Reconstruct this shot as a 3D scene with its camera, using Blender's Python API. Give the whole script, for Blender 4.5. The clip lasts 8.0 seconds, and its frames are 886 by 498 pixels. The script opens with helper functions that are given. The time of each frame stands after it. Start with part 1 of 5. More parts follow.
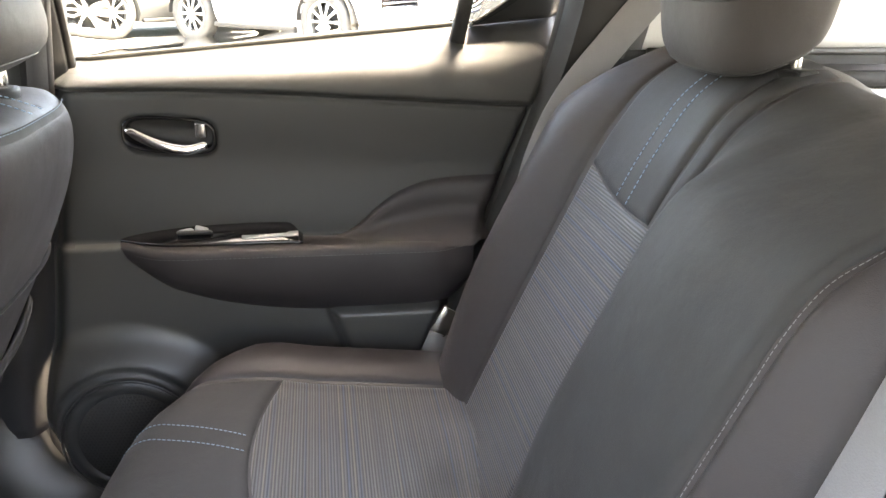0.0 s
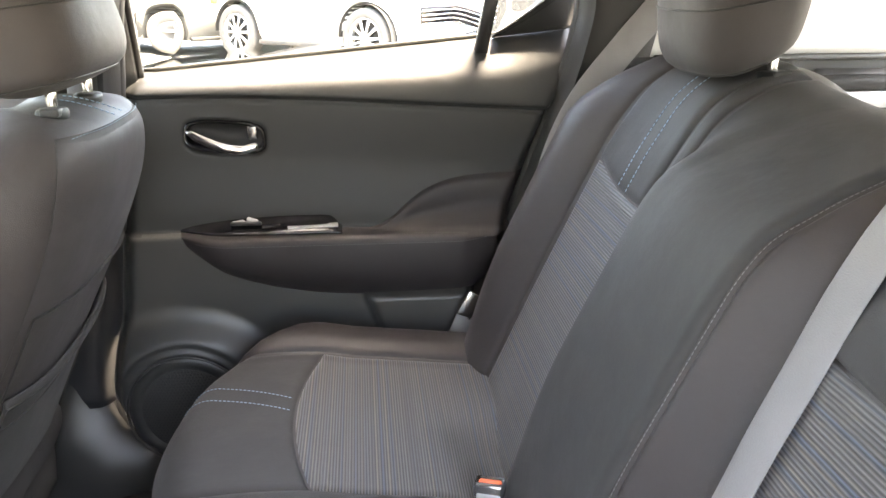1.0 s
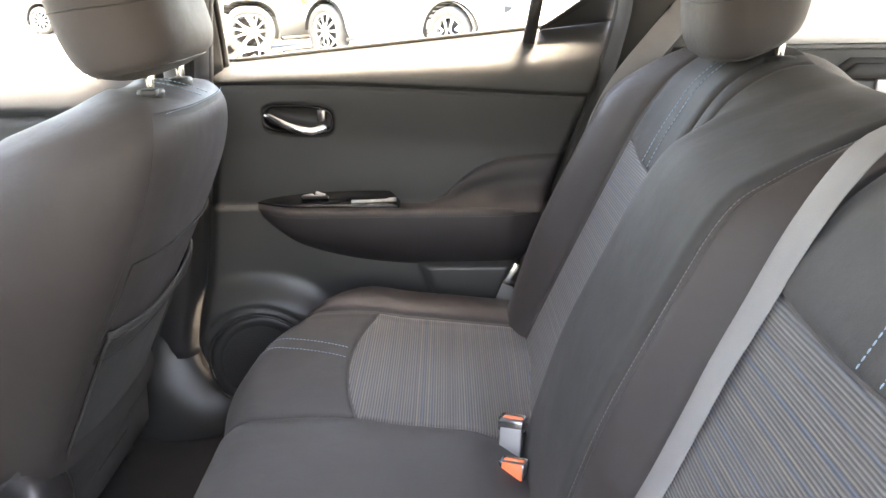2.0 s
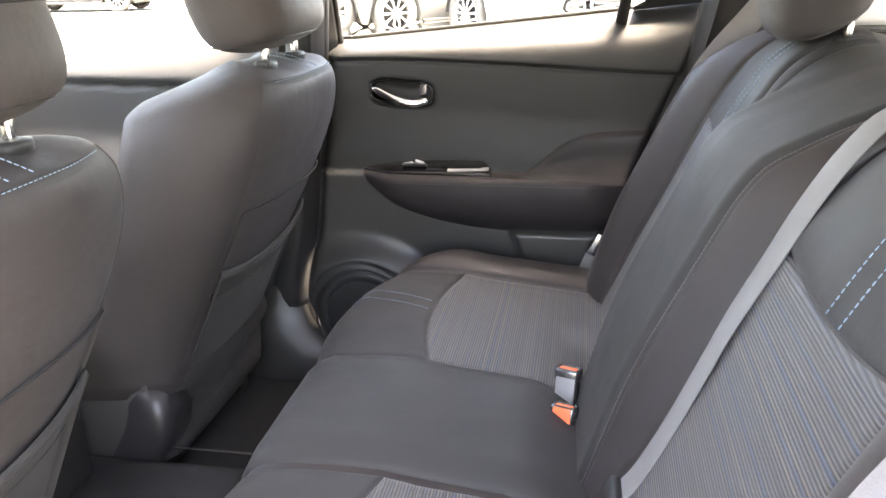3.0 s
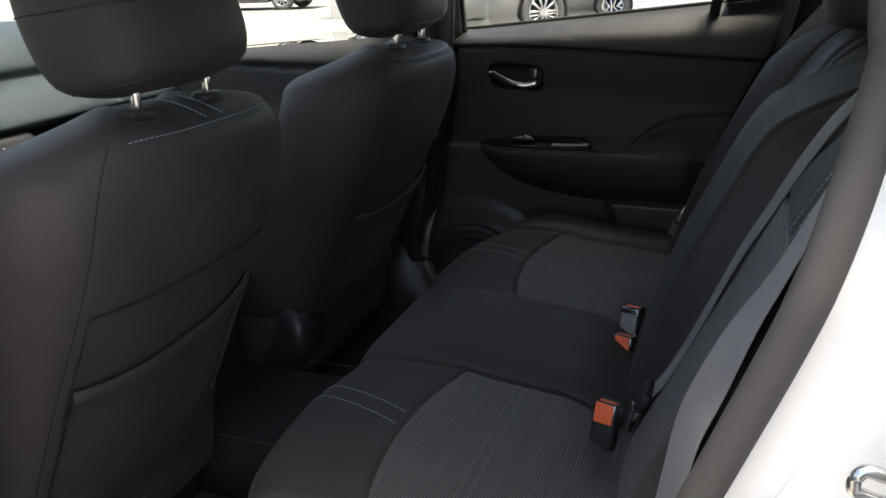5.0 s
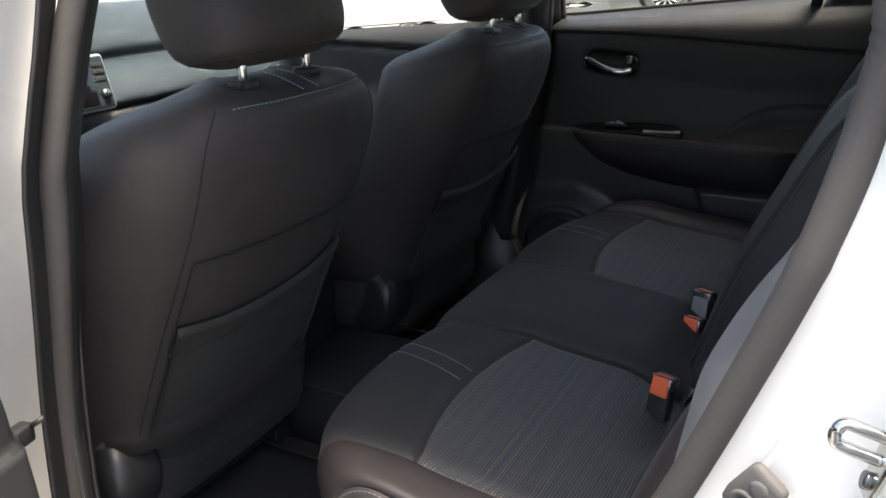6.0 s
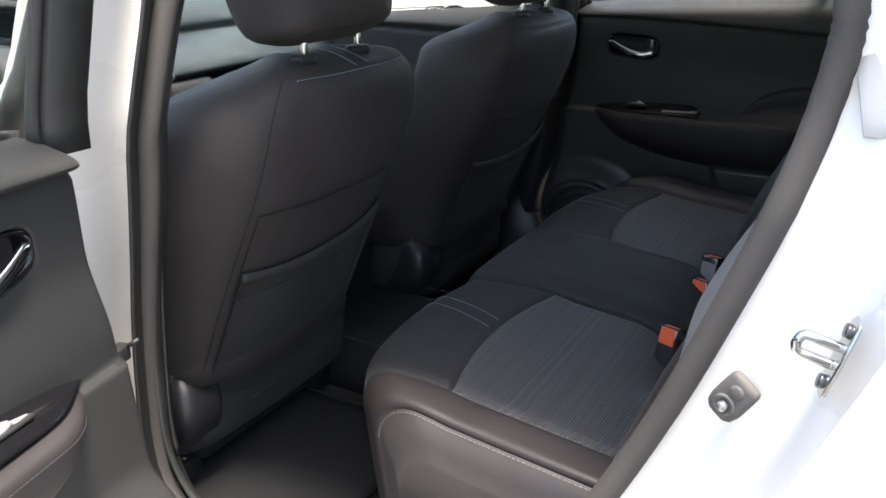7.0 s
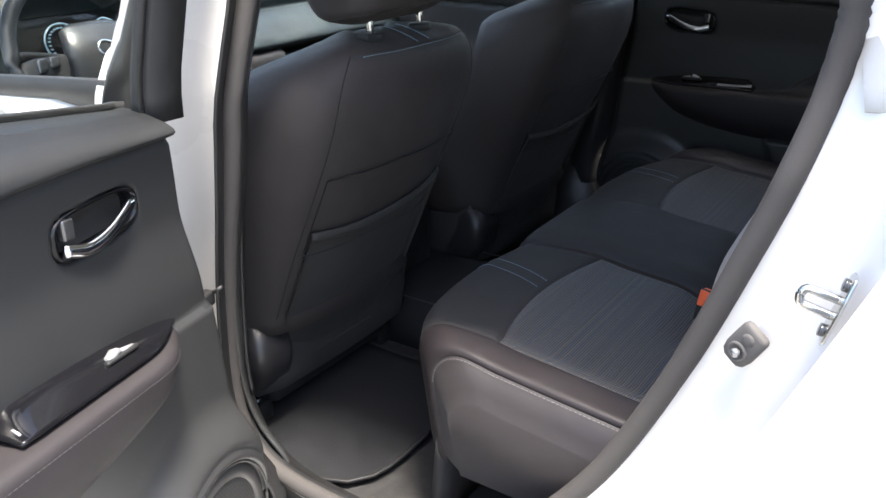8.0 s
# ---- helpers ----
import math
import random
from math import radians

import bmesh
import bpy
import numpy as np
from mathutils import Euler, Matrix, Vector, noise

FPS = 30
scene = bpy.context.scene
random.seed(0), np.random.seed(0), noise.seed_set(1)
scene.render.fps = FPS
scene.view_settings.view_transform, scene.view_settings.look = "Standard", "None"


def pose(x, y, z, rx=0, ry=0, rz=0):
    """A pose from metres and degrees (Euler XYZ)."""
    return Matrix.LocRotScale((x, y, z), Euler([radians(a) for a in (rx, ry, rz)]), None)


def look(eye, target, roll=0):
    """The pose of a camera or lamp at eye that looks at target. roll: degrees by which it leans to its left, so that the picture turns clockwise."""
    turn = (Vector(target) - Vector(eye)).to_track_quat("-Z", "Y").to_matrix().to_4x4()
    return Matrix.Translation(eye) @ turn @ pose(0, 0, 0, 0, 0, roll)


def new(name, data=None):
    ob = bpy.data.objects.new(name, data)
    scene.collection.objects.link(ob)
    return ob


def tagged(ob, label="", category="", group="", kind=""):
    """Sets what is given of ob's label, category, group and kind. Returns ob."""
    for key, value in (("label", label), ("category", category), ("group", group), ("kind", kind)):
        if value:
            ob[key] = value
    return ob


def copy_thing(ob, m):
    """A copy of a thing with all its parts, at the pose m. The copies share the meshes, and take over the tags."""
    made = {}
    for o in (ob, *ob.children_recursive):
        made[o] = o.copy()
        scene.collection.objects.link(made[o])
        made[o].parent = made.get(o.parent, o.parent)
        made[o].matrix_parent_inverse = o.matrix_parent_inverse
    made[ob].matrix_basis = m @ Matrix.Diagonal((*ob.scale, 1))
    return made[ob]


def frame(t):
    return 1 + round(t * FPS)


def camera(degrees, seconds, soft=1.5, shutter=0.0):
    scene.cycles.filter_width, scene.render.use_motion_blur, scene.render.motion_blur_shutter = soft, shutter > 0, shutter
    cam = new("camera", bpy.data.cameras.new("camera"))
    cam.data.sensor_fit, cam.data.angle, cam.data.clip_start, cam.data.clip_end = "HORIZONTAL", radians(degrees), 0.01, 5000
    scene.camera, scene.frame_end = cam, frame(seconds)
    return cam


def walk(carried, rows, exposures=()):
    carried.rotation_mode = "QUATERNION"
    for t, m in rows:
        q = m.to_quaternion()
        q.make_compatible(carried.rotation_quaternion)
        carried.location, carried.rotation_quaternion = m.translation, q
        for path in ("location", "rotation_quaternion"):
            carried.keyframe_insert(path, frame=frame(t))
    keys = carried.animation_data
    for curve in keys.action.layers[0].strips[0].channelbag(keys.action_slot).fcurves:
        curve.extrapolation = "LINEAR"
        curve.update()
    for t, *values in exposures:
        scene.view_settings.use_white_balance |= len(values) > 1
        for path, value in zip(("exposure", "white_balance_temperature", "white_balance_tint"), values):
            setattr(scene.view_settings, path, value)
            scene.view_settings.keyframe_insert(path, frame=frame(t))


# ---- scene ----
cam = camera(56.9, 8.0)
EXPOSURE = [(0.0, 4.92, 8550, 13), (1.0, 4.96, 8500, 13), (2.5, 4.94, 8350, 15), (3.3, 4.88, 8150, 16), (3.7, 4.70, 8050, 15), (4.2, 3.80, 7750, 13), (5.3, 1.72, 7200, 9), (6.0, 2.12, 7050, 9), (6.5, 2.28, 6950, 9), (8.0, 2.33, 6550, 10)]
PATH = [
    (0, (0.166, -0.55, 1.25), (0.45, 1.313, 0.579), 0.8),
    (0.5, (0.176, -0.598, 1.279), (0.402, 1.264, 0.588), 0.3),
    (1, (0.171, -0.69, 1.254), (0.359, 1.196, 0.617), -0.1),
    (2.5, (0.275, -0.895, 1.253), (0.094, 0.991, 0.612), -1.1),
    (3, (0.321, -0.949, 1.254), (-0.017, 0.905, 0.584), -1.3),
    (3.5, (0.331, -1.018, 1.257), (-0.035, 0.835, 0.601), -1.3),
    (4, (0.35, -1.103, 1.26), (-0.023, 0.755, 0.619), -1.1),
    (5.5, (0.51, -1.206, 1.254), (-0.323, 0.481, 0.576), -2.2),
    (6, (0.538, -1.241, 1.258), (-0.367, 0.405, 0.571), -1.5),
    (6.5, (0.56, -1.311, 1.264), (-0.368, 0.317, 0.567), -1.1),
    (7, (0.592, -1.379, 1.274), (-0.351, 0.229, 0.549), -0.9),
    (7.5, (0.631, -1.426, 1.288), (-0.329, 0.157, 0.528), -0.6),
    (8, (0.661, -1.458, 1.299), (-0.401, 0.045, 0.514), -1.7),
]
walk(cam, [(t, look(eye, target, roll)) for t, eye, target, roll in PATH], EXPOSURE)

# ---------------------------------------------------------------- light
world = bpy.data.worlds.new("sky")
scene.world = world
world.use_nodes = True
wn = world.node_tree
sky = wn.nodes.new("ShaderNodeTexSky")
sky.sky_type, sky.sun_disc = "NISHITA", False
SUN_UP, SUN_TURN = radians(75), radians(113)
sky.sun_elevation, sky.sun_rotation, sky.air_density, sky.dust_density = SUN_UP, SUN_TURN, 1.0, 3.0
wn.links.new(sky.outputs[0], wn.nodes["Background"].inputs[0])
wn.nodes["Background"].inputs[1].default_value = 0.15
sun = new("sun", bpy.data.lights.new("sun", "SUN"))
sun.data.energy, sun.data.angle, sun.data.color = 3.0, radians(12), (1.0, 0.94, 0.86)
sun.matrix_world = look((0, 0, 0), (-math.sin(SUN_TURN) * math.cos(SUN_UP), -math.cos(SUN_TURN) * math.cos(SUN_UP), -math.sin(SUN_UP)))
sun.location = (0, 0, 30)


# ---------------------------------------------------------------- materials
def material(name, base, rough=0.5, metal=0.0, vary=0.15, scale=6.0, grain=0.0, grain_scale=600.0, coat=0.0, sheen=0.0, spec=0.5, rough_vary=0.1, dent=0.0):
    m = bpy.data.materials.new(name)
    m.use_nodes = True
    nt = m.node_tree
    b = nt.nodes["Principled BSDF"]
    b.inputs["Roughness"].default_value = rough
    b.inputs["Metallic"].default_value = metal
    b.inputs["Coat Weight"].default_value = coat
    b.inputs["Coat Roughness"].default_value = 0.05
    b.inputs["Sheen Weight"].default_value = sheen
    b.inputs["Specular IOR Level"].default_value = spec
    tc = nt.nodes.new("ShaderNodeTexCoord")
    n1 = nt.nodes.new("ShaderNodeTexNoise")
    n1.inputs["Scale"].default_value, n1.inputs["Detail"].default_value = scale, 5.0
    nt.links.new(tc.outputs["Object"], n1.inputs["Vector"])
    n2 = nt.nodes.new("ShaderNodeTexNoise")
    n2.inputs["Scale"].default_value, n2.inputs["Detail"].default_value = grain_scale, 2.0
    nt.links.new(tc.outputs["Object"], n2.inputs["Vector"])
    mixed = nt.nodes.new("ShaderNodeMath")
    mixed.operation = "MULTIPLY_ADD"
    mixed.inputs[1].default_value = 0.35
    nt.links.new(n2.outputs["Fac"], mixed.inputs[0])
    nt.links.new(n1.outputs["Fac"], mixed.inputs[2])
    ramp = nt.nodes.new("ShaderNodeMapRange")
    ramp.inputs["From Min"].default_value, ramp.inputs["From Max"].default_value = 0.35, 1.0
    ramp.inputs["To Min"].default_value, ramp.inputs["To Max"].default_value = 1 - vary, 1 + vary
    nt.links.new(mixed.outputs[0], ramp.inputs["Value"])
    col = nt.nodes.new("ShaderNodeVectorMath")
    col.operation = "SCALE"
    col.inputs[0].default_value = base
    nt.links.new(ramp.outputs[0], col.inputs["Scale"])
    nt.links.new(col.outputs[0], b.inputs["Base Color"])
    rr = nt.nodes.new("ShaderNodeMapRange")
    rr.inputs["From Min"].default_value, rr.inputs["From Max"].default_value = 0.3, 0.7
    rr.inputs["To Min"].default_value, rr.inputs["To Max"].default_value = max(0.02, rough - rough_vary), min(1, rough + rough_vary)
    nt.links.new(n1.outputs["Fac"], rr.inputs["Value"])
    nt.links.new(rr.outputs[0], b.inputs["Roughness"])
    if grain:
        bump = nt.nodes.new("ShaderNodeBump")
        bump.inputs["Strength"].default_value, bump.inputs["Distance"].default_value = grain, 0.0008
        nt.links.new(n2.outputs["Fac"], bump.inputs["Height"])
        nt.links.new(bump.outputs[0], b.inputs["Normal"])
        if dent:
            n3 = nt.nodes.new("ShaderNodeTexNoise")
            n3.inputs["Scale"].default_value, n3.inputs["Detail"].default_value = 24.0, 3.0
            nt.links.new(tc.outputs["Object"], n3.inputs["Vector"])
            soft = nt.nodes.new("ShaderNodeBump")
            soft.inputs["Strength"].default_value, soft.inputs["Distance"].default_value = dent, 0.004
            nt.links.new(n3.outputs["Fac"], soft.inputs["Height"])
            nt.links.new(soft.outputs[0], bump.inputs["Normal"])
    return m


def striped_cloth(name):
    """Ribbed weave: ribs 4 mm apart along V, with wider blue, sand and grey bands across U. UV is in metres."""
    m = bpy.data.materials.new(name)
    m.use_nodes = True
    nt = m.node_tree
    b = nt.nodes["Principled BSDF"]
    b.inputs["Roughness"].default_value = 0.58
    b.inputs["Specular IOR Level"].default_value = 0.5
    b.inputs["Sheen Weight"].default_value = 0.10
    uv = nt.nodes.new("ShaderNodeUVMap")
    sep = nt.nodes.new("ShaderNodeSeparateXYZ")
    nt.links.new(uv.outputs[0], sep.inputs[0])

    def line_noise(scale, seed):
        comb = nt.nodes.new("ShaderNodeCombineXYZ")
        comb.inputs[1].default_value = seed
        nt.links.new(sep.outputs[0], comb.inputs[0])
        n = nt.nodes.new("ShaderNodeTexNoise")
        n.inputs["Scale"].default_value, n.inputs["Detail"].default_value = scale, 1.0
        nt.links.new(comb.outputs[0], n.inputs["Vector"])
        return n.outputs["Fac"]

    rib = nt.nodes.new("ShaderNodeMath")
    rib.operation = "SINE"
    mul = nt.nodes.new("ShaderNodeMath")
    mul.operation = "MULTIPLY"
    mul.inputs[1].default_value = 2 * math.pi / 0.0038
    nt.links.new(sep.outputs[0], mul.inputs[0])
    nt.links.new(mul.outputs[0], rib.inputs[0])
    tone = nt.nodes.new("ShaderNodeValToRGB")
    e = tone.color_ramp.elements
    e[0].position, e[0].color = 0.36, (0.058, 0.074, 0.105, 1)
    e[1].position, e[1].color = 0.62, (0.128, 0.114, 0.099, 1)
    for p, c in ((0.42, (0.090, 0.092, 0.099, 1)), (0.47, (0.066, 0.066, 0.070, 1)), (0.51, (0.112, 0.108, 0.106, 1)), (0.56, (0.070, 0.069, 0.071, 1))):
        el = tone.color_ramp.elements.new(p)
        el.color = c
    nt.links.new(line_noise(150.0, 3.1), tone.inputs[0])
    # shade between the ribs, put into the colour: down to 0.28 in the grooves
    dark = nt.nodes.new("ShaderNodeMapRange")
    dark.inputs["From Min"].default_value, dark.inputs["From Max"].default_value = -0.9, 0.7
    dark.inputs["To Min"].default_value, dark.inputs["To Max"].default_value = 0.28, 1.0
    nt.links.new(rib.outputs[0], dark.inputs["Value"])
    out = nt.nodes.new("ShaderNodeVectorMath")
    out.operation = "SCALE"
    nt.links.new(tone.outputs[0], out.inputs[0])
    nt.links.new(dark.outputs[0], out.inputs["Scale"])
    nt.links.new(out.outputs[0], b.inputs["Base Color"])
    bump = nt.nodes.new("ShaderNodeBump")
    bump.inputs["Strength"].default_value, bump.inputs["Distance"].default_value = 0.45, 0.0008
    nt.links.new(rib.outputs[0], bump.inputs["Height"])
    nt.links.new(bump.outputs[0], b.inputs["Normal"])
    return m


def glass_material(name, tint):
    m = bpy.data.materials.new(name)
    m.use_nodes = True
    nt = m.node_tree
    b = nt.nodes["Principled BSDF"]
    b.inputs["Base Color"].default_value = (*tint, 1)
    b.inputs["Transmission Weight"].default_value = 1.0
    b.inputs["Roughness"].default_value = 0.0
    b.inputs["IOR"].default_value = 1.03
    return m


M = {}
M["cloth"] = material("dark_knit_cloth", (0.0305, 0.0300, 0.0308), 0.68, vary=0.18, scale=9, grain=0.35, grain_scale=900, sheen=0.03, spec=0.28, dent=0.30)
M["cloth_side"] = material("dark_side_cloth", (0.0265, 0.0222, 0.0226), 0.56, vary=0.15, scale=7, grain=0.3, grain_scale=1100, sheen=0.04, spec=0.42, dent=0.35)
M["cloth_seat"] = material("charcoal_seat_cloth", (0.0320, 0.0285, 0.0283), 0.62, vary=0.15, scale=8, grain=0.35, grain_scale=950, sheen=0.02, spec=0.25, dent=0.40)
M["cloth_back"] = material("grey_knit_cloth", (0.0262, 0.0260, 0.0261), 0.70, vary=0.15, scale=8, grain=0.35, grain_scale=950, sheen=0.03, spec=0.28, dent=0.40)
M["leather"] = material("plum_black_bolster", (0.0205, 0.0165, 0.0175), 0.52, vary=0.14, scale=8, grain=0.35, grain_scale=1000, spec=0.38, dent=0.25)
M["insert"] = striped_cloth("striped_ribbed_cloth")
M["thread"] = material("blue_thread", (0.21, 0.30, 0.385), 0.6, vary=0.2, scale=80)
M["thread_dark"] = material("dark_thread", (0.060, 0.057, 0.062), 0.6, vary=0.2, scale=80)
M["thread_grey"] = material("grey_thread", (0.15, 0.145, 0.15), 0.6, vary=0.2, scale=80)
M["trim"] = material("charcoal_trim_plastic", (0.0240, 0.0247, 0.0252), 0.47, vary=0.08, scale=5, grain=0.35, grain_scale=1500, spec=0.27, rough_vary=0.025)
M["trim_low"] = material("charcoal_lower_plastic", (0.0335, 0.0337, 0.0335), 0.36, vary=0.08, scale=5, grain=0.3, grain_scale=1500, rough_vary=0.025)
M["trim_dark"] = material("black_trim_plastic", (0.0125, 0.0125, 0.013), 0.58, vary=0.15, scale=9, grain=0.3, grain_scale=1300)
M["armcloth"] = material("plum_black_leatherette", (0.0165, 0.0132, 0.0145), 0.62, vary=0.15, scale=8, grain=0.4, grain_scale=1000)
M["gloss"] = material("gloss_black_plastic", (0.006, 0.006, 0.007), 0.08, vary=0.2, rough_vary=0.03, spec=0.35)
M["chrome"] = material("satin_chrome", (0.75, 0.75, 0.76), 0.12, metal=1.0, vary=0.05, rough_vary=0.05)
M["steel"] = material("polished_steel", (0.62, 0.62, 0.60), 0.22, metal=1.0, vary=0.08, rough_vary=0.06)
M["rubber"] = material("black_rubber_seal", (0.015, 0.0145, 0.014), 0.65, vary=0.2, scale=15, grain=0.3)
M["rubber_grey"] = material("grey_flocked_seal", (0.055, 0.050, 0.047), 0.8, vary=0.12, scale=15, grain=0.3)
M["paint"] = material("pearl_white_paint", (0.78, 0.77, 0.75), 0.3, vary=0.02, scale=3, coat=1.0, rough_vary=0.05)
M["belt"] = material("grey_webbing", (0.156, 0.154, 0.157), 0.65, vary=0.12, scale=30, grain=0.6, grain_scale=700, sheen=0.1)
M["red"] = material("orange_red_plastic", (0.90, 0.155, 0.055), 0.45, vary=0.1, scale=30)
M["carpet"] = material("black_carpet", (0.044, 0.043, 0.042), 0.95, vary=0.3, scale=40, grain=1.0, grain_scale=500, spec=0.1)
M["mat"] = material("black_floor_mat", (0.017, 0.0175, 0.019), 0.85, vary=0.3, scale=30, grain=1.0, grain_scale=450, spec=0.2)
M["beige"] = material("light_grey_headlining", (0.58, 0.565, 0.54), 0.85, vary=0.06, scale=10, grain=0.3)
M["grille"] = material("speaker_mesh", (0.026, 0.026, 0.026), 0.6, vary=0.5, scale=260, grain=1.0, grain_scale=380)
M["glass"] = glass_material("clear_glass", (0.93, 0.96, 0.94))
M["dash"] = material("slate_dash_plastic", (0.0115, 0.0180, 0.0202), 0.6, vary=0.12, scale=6, grain=0.3, grain_scale=1200, spec=0.3)
M["recliner"] = material("black_recliner_plastic", (0.020, 0.020, 0.022), 0.34, vary=0.1, scale=9, grain=0.25, grain_scale=1300, rough_vary=0.03)
M["dark_silver"] = material("dark_satin_silver", (0.16, 0.16, 0.165), 0.25, metal=0.8, vary=0.05)
M["switch_grey"] = material("grey_switch_rubber", (0.105, 0.098, 0.092), 0.7, vary=0.12, scale=60, grain=0.3)
M["dial"] = material("lit_dial_marks", (0.08, 0.12, 0.16), 0.4, vary=0.05)
M["dial"].node_tree.nodes["Principled BSDF"].inputs["Emission Color"].default_value = (0.35, 0.62, 0.85, 1)
M["dial"].node_tree.nodes["Principled BSDF"].inputs["Emission Strength"].default_value = 0.025
M["satin"] = material("satin_silver_plastic", (0.26, 0.26, 0.265), 0.42, metal=0.25, vary=0.05, rough_vary=0.03)
M["silver"] = material("silver_plastic", (0.45, 0.45, 0.46), 0.3, metal=0.7, vary=0.05)
M["ground"] = material("pale_concrete", (0.215, 0.206, 0.186), 0.85, vary=0.16, scale=0.8, grain=0.5, grain_scale=120, spec=0.2)
M["tyre"] = material("tyre_rubber", (0.080, 0.077, 0.072), 0.8, vary=0.3, scale=20, grain=0.4)
M["alloy"] = material("bright_alloy", (0.62, 0.62, 0.61), 0.3, metal=0.8, vary=0.06)
M["under"] = material("dark_underbody", (0.045, 0.043, 0.040), 0.8, vary=0.3, scale=10)


# ---------------------------------------------------------------- builders
def thing(name, label, category, group="", at=(0, 0, 0)):
    ob = new(name)
    ob.empty_display_size = 0.05
    ob.location = at
    return tagged(ob, label, category, group)


def part(name, bm, mat, parent=None, label="", smooth=True):
    me = bpy.data.meshes.new(name)
    bmesh.ops.recalc_face_normals(bm, faces=bm.faces) if smooth != "keep" else None
    bm.to_mesh(me)
    bm.free()
    if smooth:
        for p in me.polygons:
            p.use_smooth = True
    me.materials.append(M[mat] if isinstance(mat, str) else mat)
    ob = new(name, me)
    if parent is not None:
        ob.parent = parent
        inv = Matrix.Identity(4)
        p = parent
        while p is not None:
            inv = p.matrix_basis @ inv
            p = p.parent
        ob.matrix_parent_inverse = inv.inverted()
    if label:
        ob["label"] = label
    return ob


def setting(name, bm, mat, label, category, smooth=True):
    return tagged(part(name, bm, mat, None, "", smooth), label, category, "", "structure")


def sharpen(ob, degrees=35):
    """Marks edges sharper than the angle, so that smooth shading stops there."""
    me = ob.data
    bm = bmesh.new()
    bm.from_mesh(me)
    for e in bm.edges:
        if len(e.link_faces) == 2 and e.calc_face_angle(0) > radians(degrees):
            e.smooth = False
    bm.to_mesh(me)
    bm.free()
    return ob


def sheet(f, nu, nv, thick=0.0, uv=None, close_u=False):
    """A grid over u, v in 0..1 from f(u, v); with a thickness it becomes a closed shell, offset against the normal."""
    P = [[Vector(f(i / nu, j / nv)) for j in range(nv + 1)] for i in range(nu + 1)]
    bm = bmesh.new()
    V = [[bm.verts.new(p) for p in row] for row in P]
    lay = bm.loops.layers.uv.new("UVMap") if uv else None
    for i in range(nu):
        for j in range(nv):
            fc = bm.faces.new((V[i][j], V[i + 1][j], V[i + 1][j + 1], V[i][j + 1]))
            if uv:
                for lp, (a, b) in zip(fc.loops, ((i, j), (i + 1, j), (i + 1, j + 1), (i, j + 1))):
                    lp[lay].uv = uv(a / nu, b / nv)
    if thick:
        bm.normal_update()
        W = [[bm.verts.new(V[i][j].co - V[i][j].normal * thick) for j in range(nv + 1)] for i in range(nu + 1)]
        for i in range(nu):
            for j in range(nv):
                bm.faces.new((W[i][j], W[i][j + 1], W[i + 1][j + 1], W[i + 1][j]))
        for i in range(nu):
            bm.faces.new((V[i][0], W[i][0], W[i + 1][0], V[i + 1][0]))
            bm.faces.new((V[i][nv], V[i + 1][nv], W[i + 1][nv], W[i][nv]))
        for j in range(nv):
            bm.faces.new((V[0][j], V[0][j + 1], W[0][j + 1], W[0][j]))
            bm.faces.new((V[nu][j], W[nu][j], W[nu][j + 1], V[nu][j + 1]))
    return bm


def loft(rings, caps=True, closed=True, loop=False):
    """Joins rings of equally many points."""
    bm = bmesh.new()
    V = [[bm.verts.new(p) for p in r] for r in rings]
    n = len(V[0])
    for i in range(len(V) if loop else len(V) - 1):
        a, b = V[i], V[(i + 1) % len(V)]
        for j in range(n if closed else n - 1):
            bm.faces.new((a[j], b[j], b[(j + 1) % n], a[(j + 1) % n]))
    if caps and not loop:
        bm.faces.new(V[0])
        bm.faces.new(list(reversed(V[-1])))
    return bm


def tube(points, r, seg=8, loop=False, squash=None):
    """A round rod along points; squash gives (radius across, radius along z) for a flattened one."""
    pts = [Vector(p) for p in points]
    n = len(pts)
    rings = []
    up = Vector((0.013, 0.021, 1)).normalized()
    for i in range(n):
        a = pts[(i - 1) % n] if (loop or i) else pts[i]
        b = pts[(i + 1) % n] if (loop or i < n - 1) else pts[i]
        d = (b - a).normalized()
        s = d.cross(up)
        if s.length < 1e-3:
            s = d.cross(Vector((1, 0, 0)))
        s.normalize()
        w = s.cross(d).normalized()
        ra, rb = squash or (r, r)
        rings.append([pts[i] + s * ra * math.cos(t) + w * rb * math.sin(t) for t in (2 * math.pi * k / seg for k in range(seg))])
    return loft(rings, loop=loop)


def ribbon(points, across, width, thick):
    """A flat strap along points; across is one direction for all, or one for each point."""
    pts = [Vector(p) for p in points]
    ac = [Vector(a).normalized() for a in (across if isinstance(across, list) else [across] * len(pts))]
    rings = []
    for i, p in enumerate(pts):
        d = (pts[min(i + 1, len(pts) - 1)] - pts[max(i - 1, 0)]).normalized()
        nrm = d.cross(ac[i]).normalized()
        a = nrm.cross(d).normalized()
        w, t = a * width / 2, nrm * thick / 2
        rings.append([p - w - t * 0.4, p - w * 0.95 - t, p + w * 0.95 - t, p + w - t * 0.4, p + w + t * 0.4, p + w * 0.95 + t, p - w * 0.95 + t, p - w + t * 0.4])
    return loft(rings)


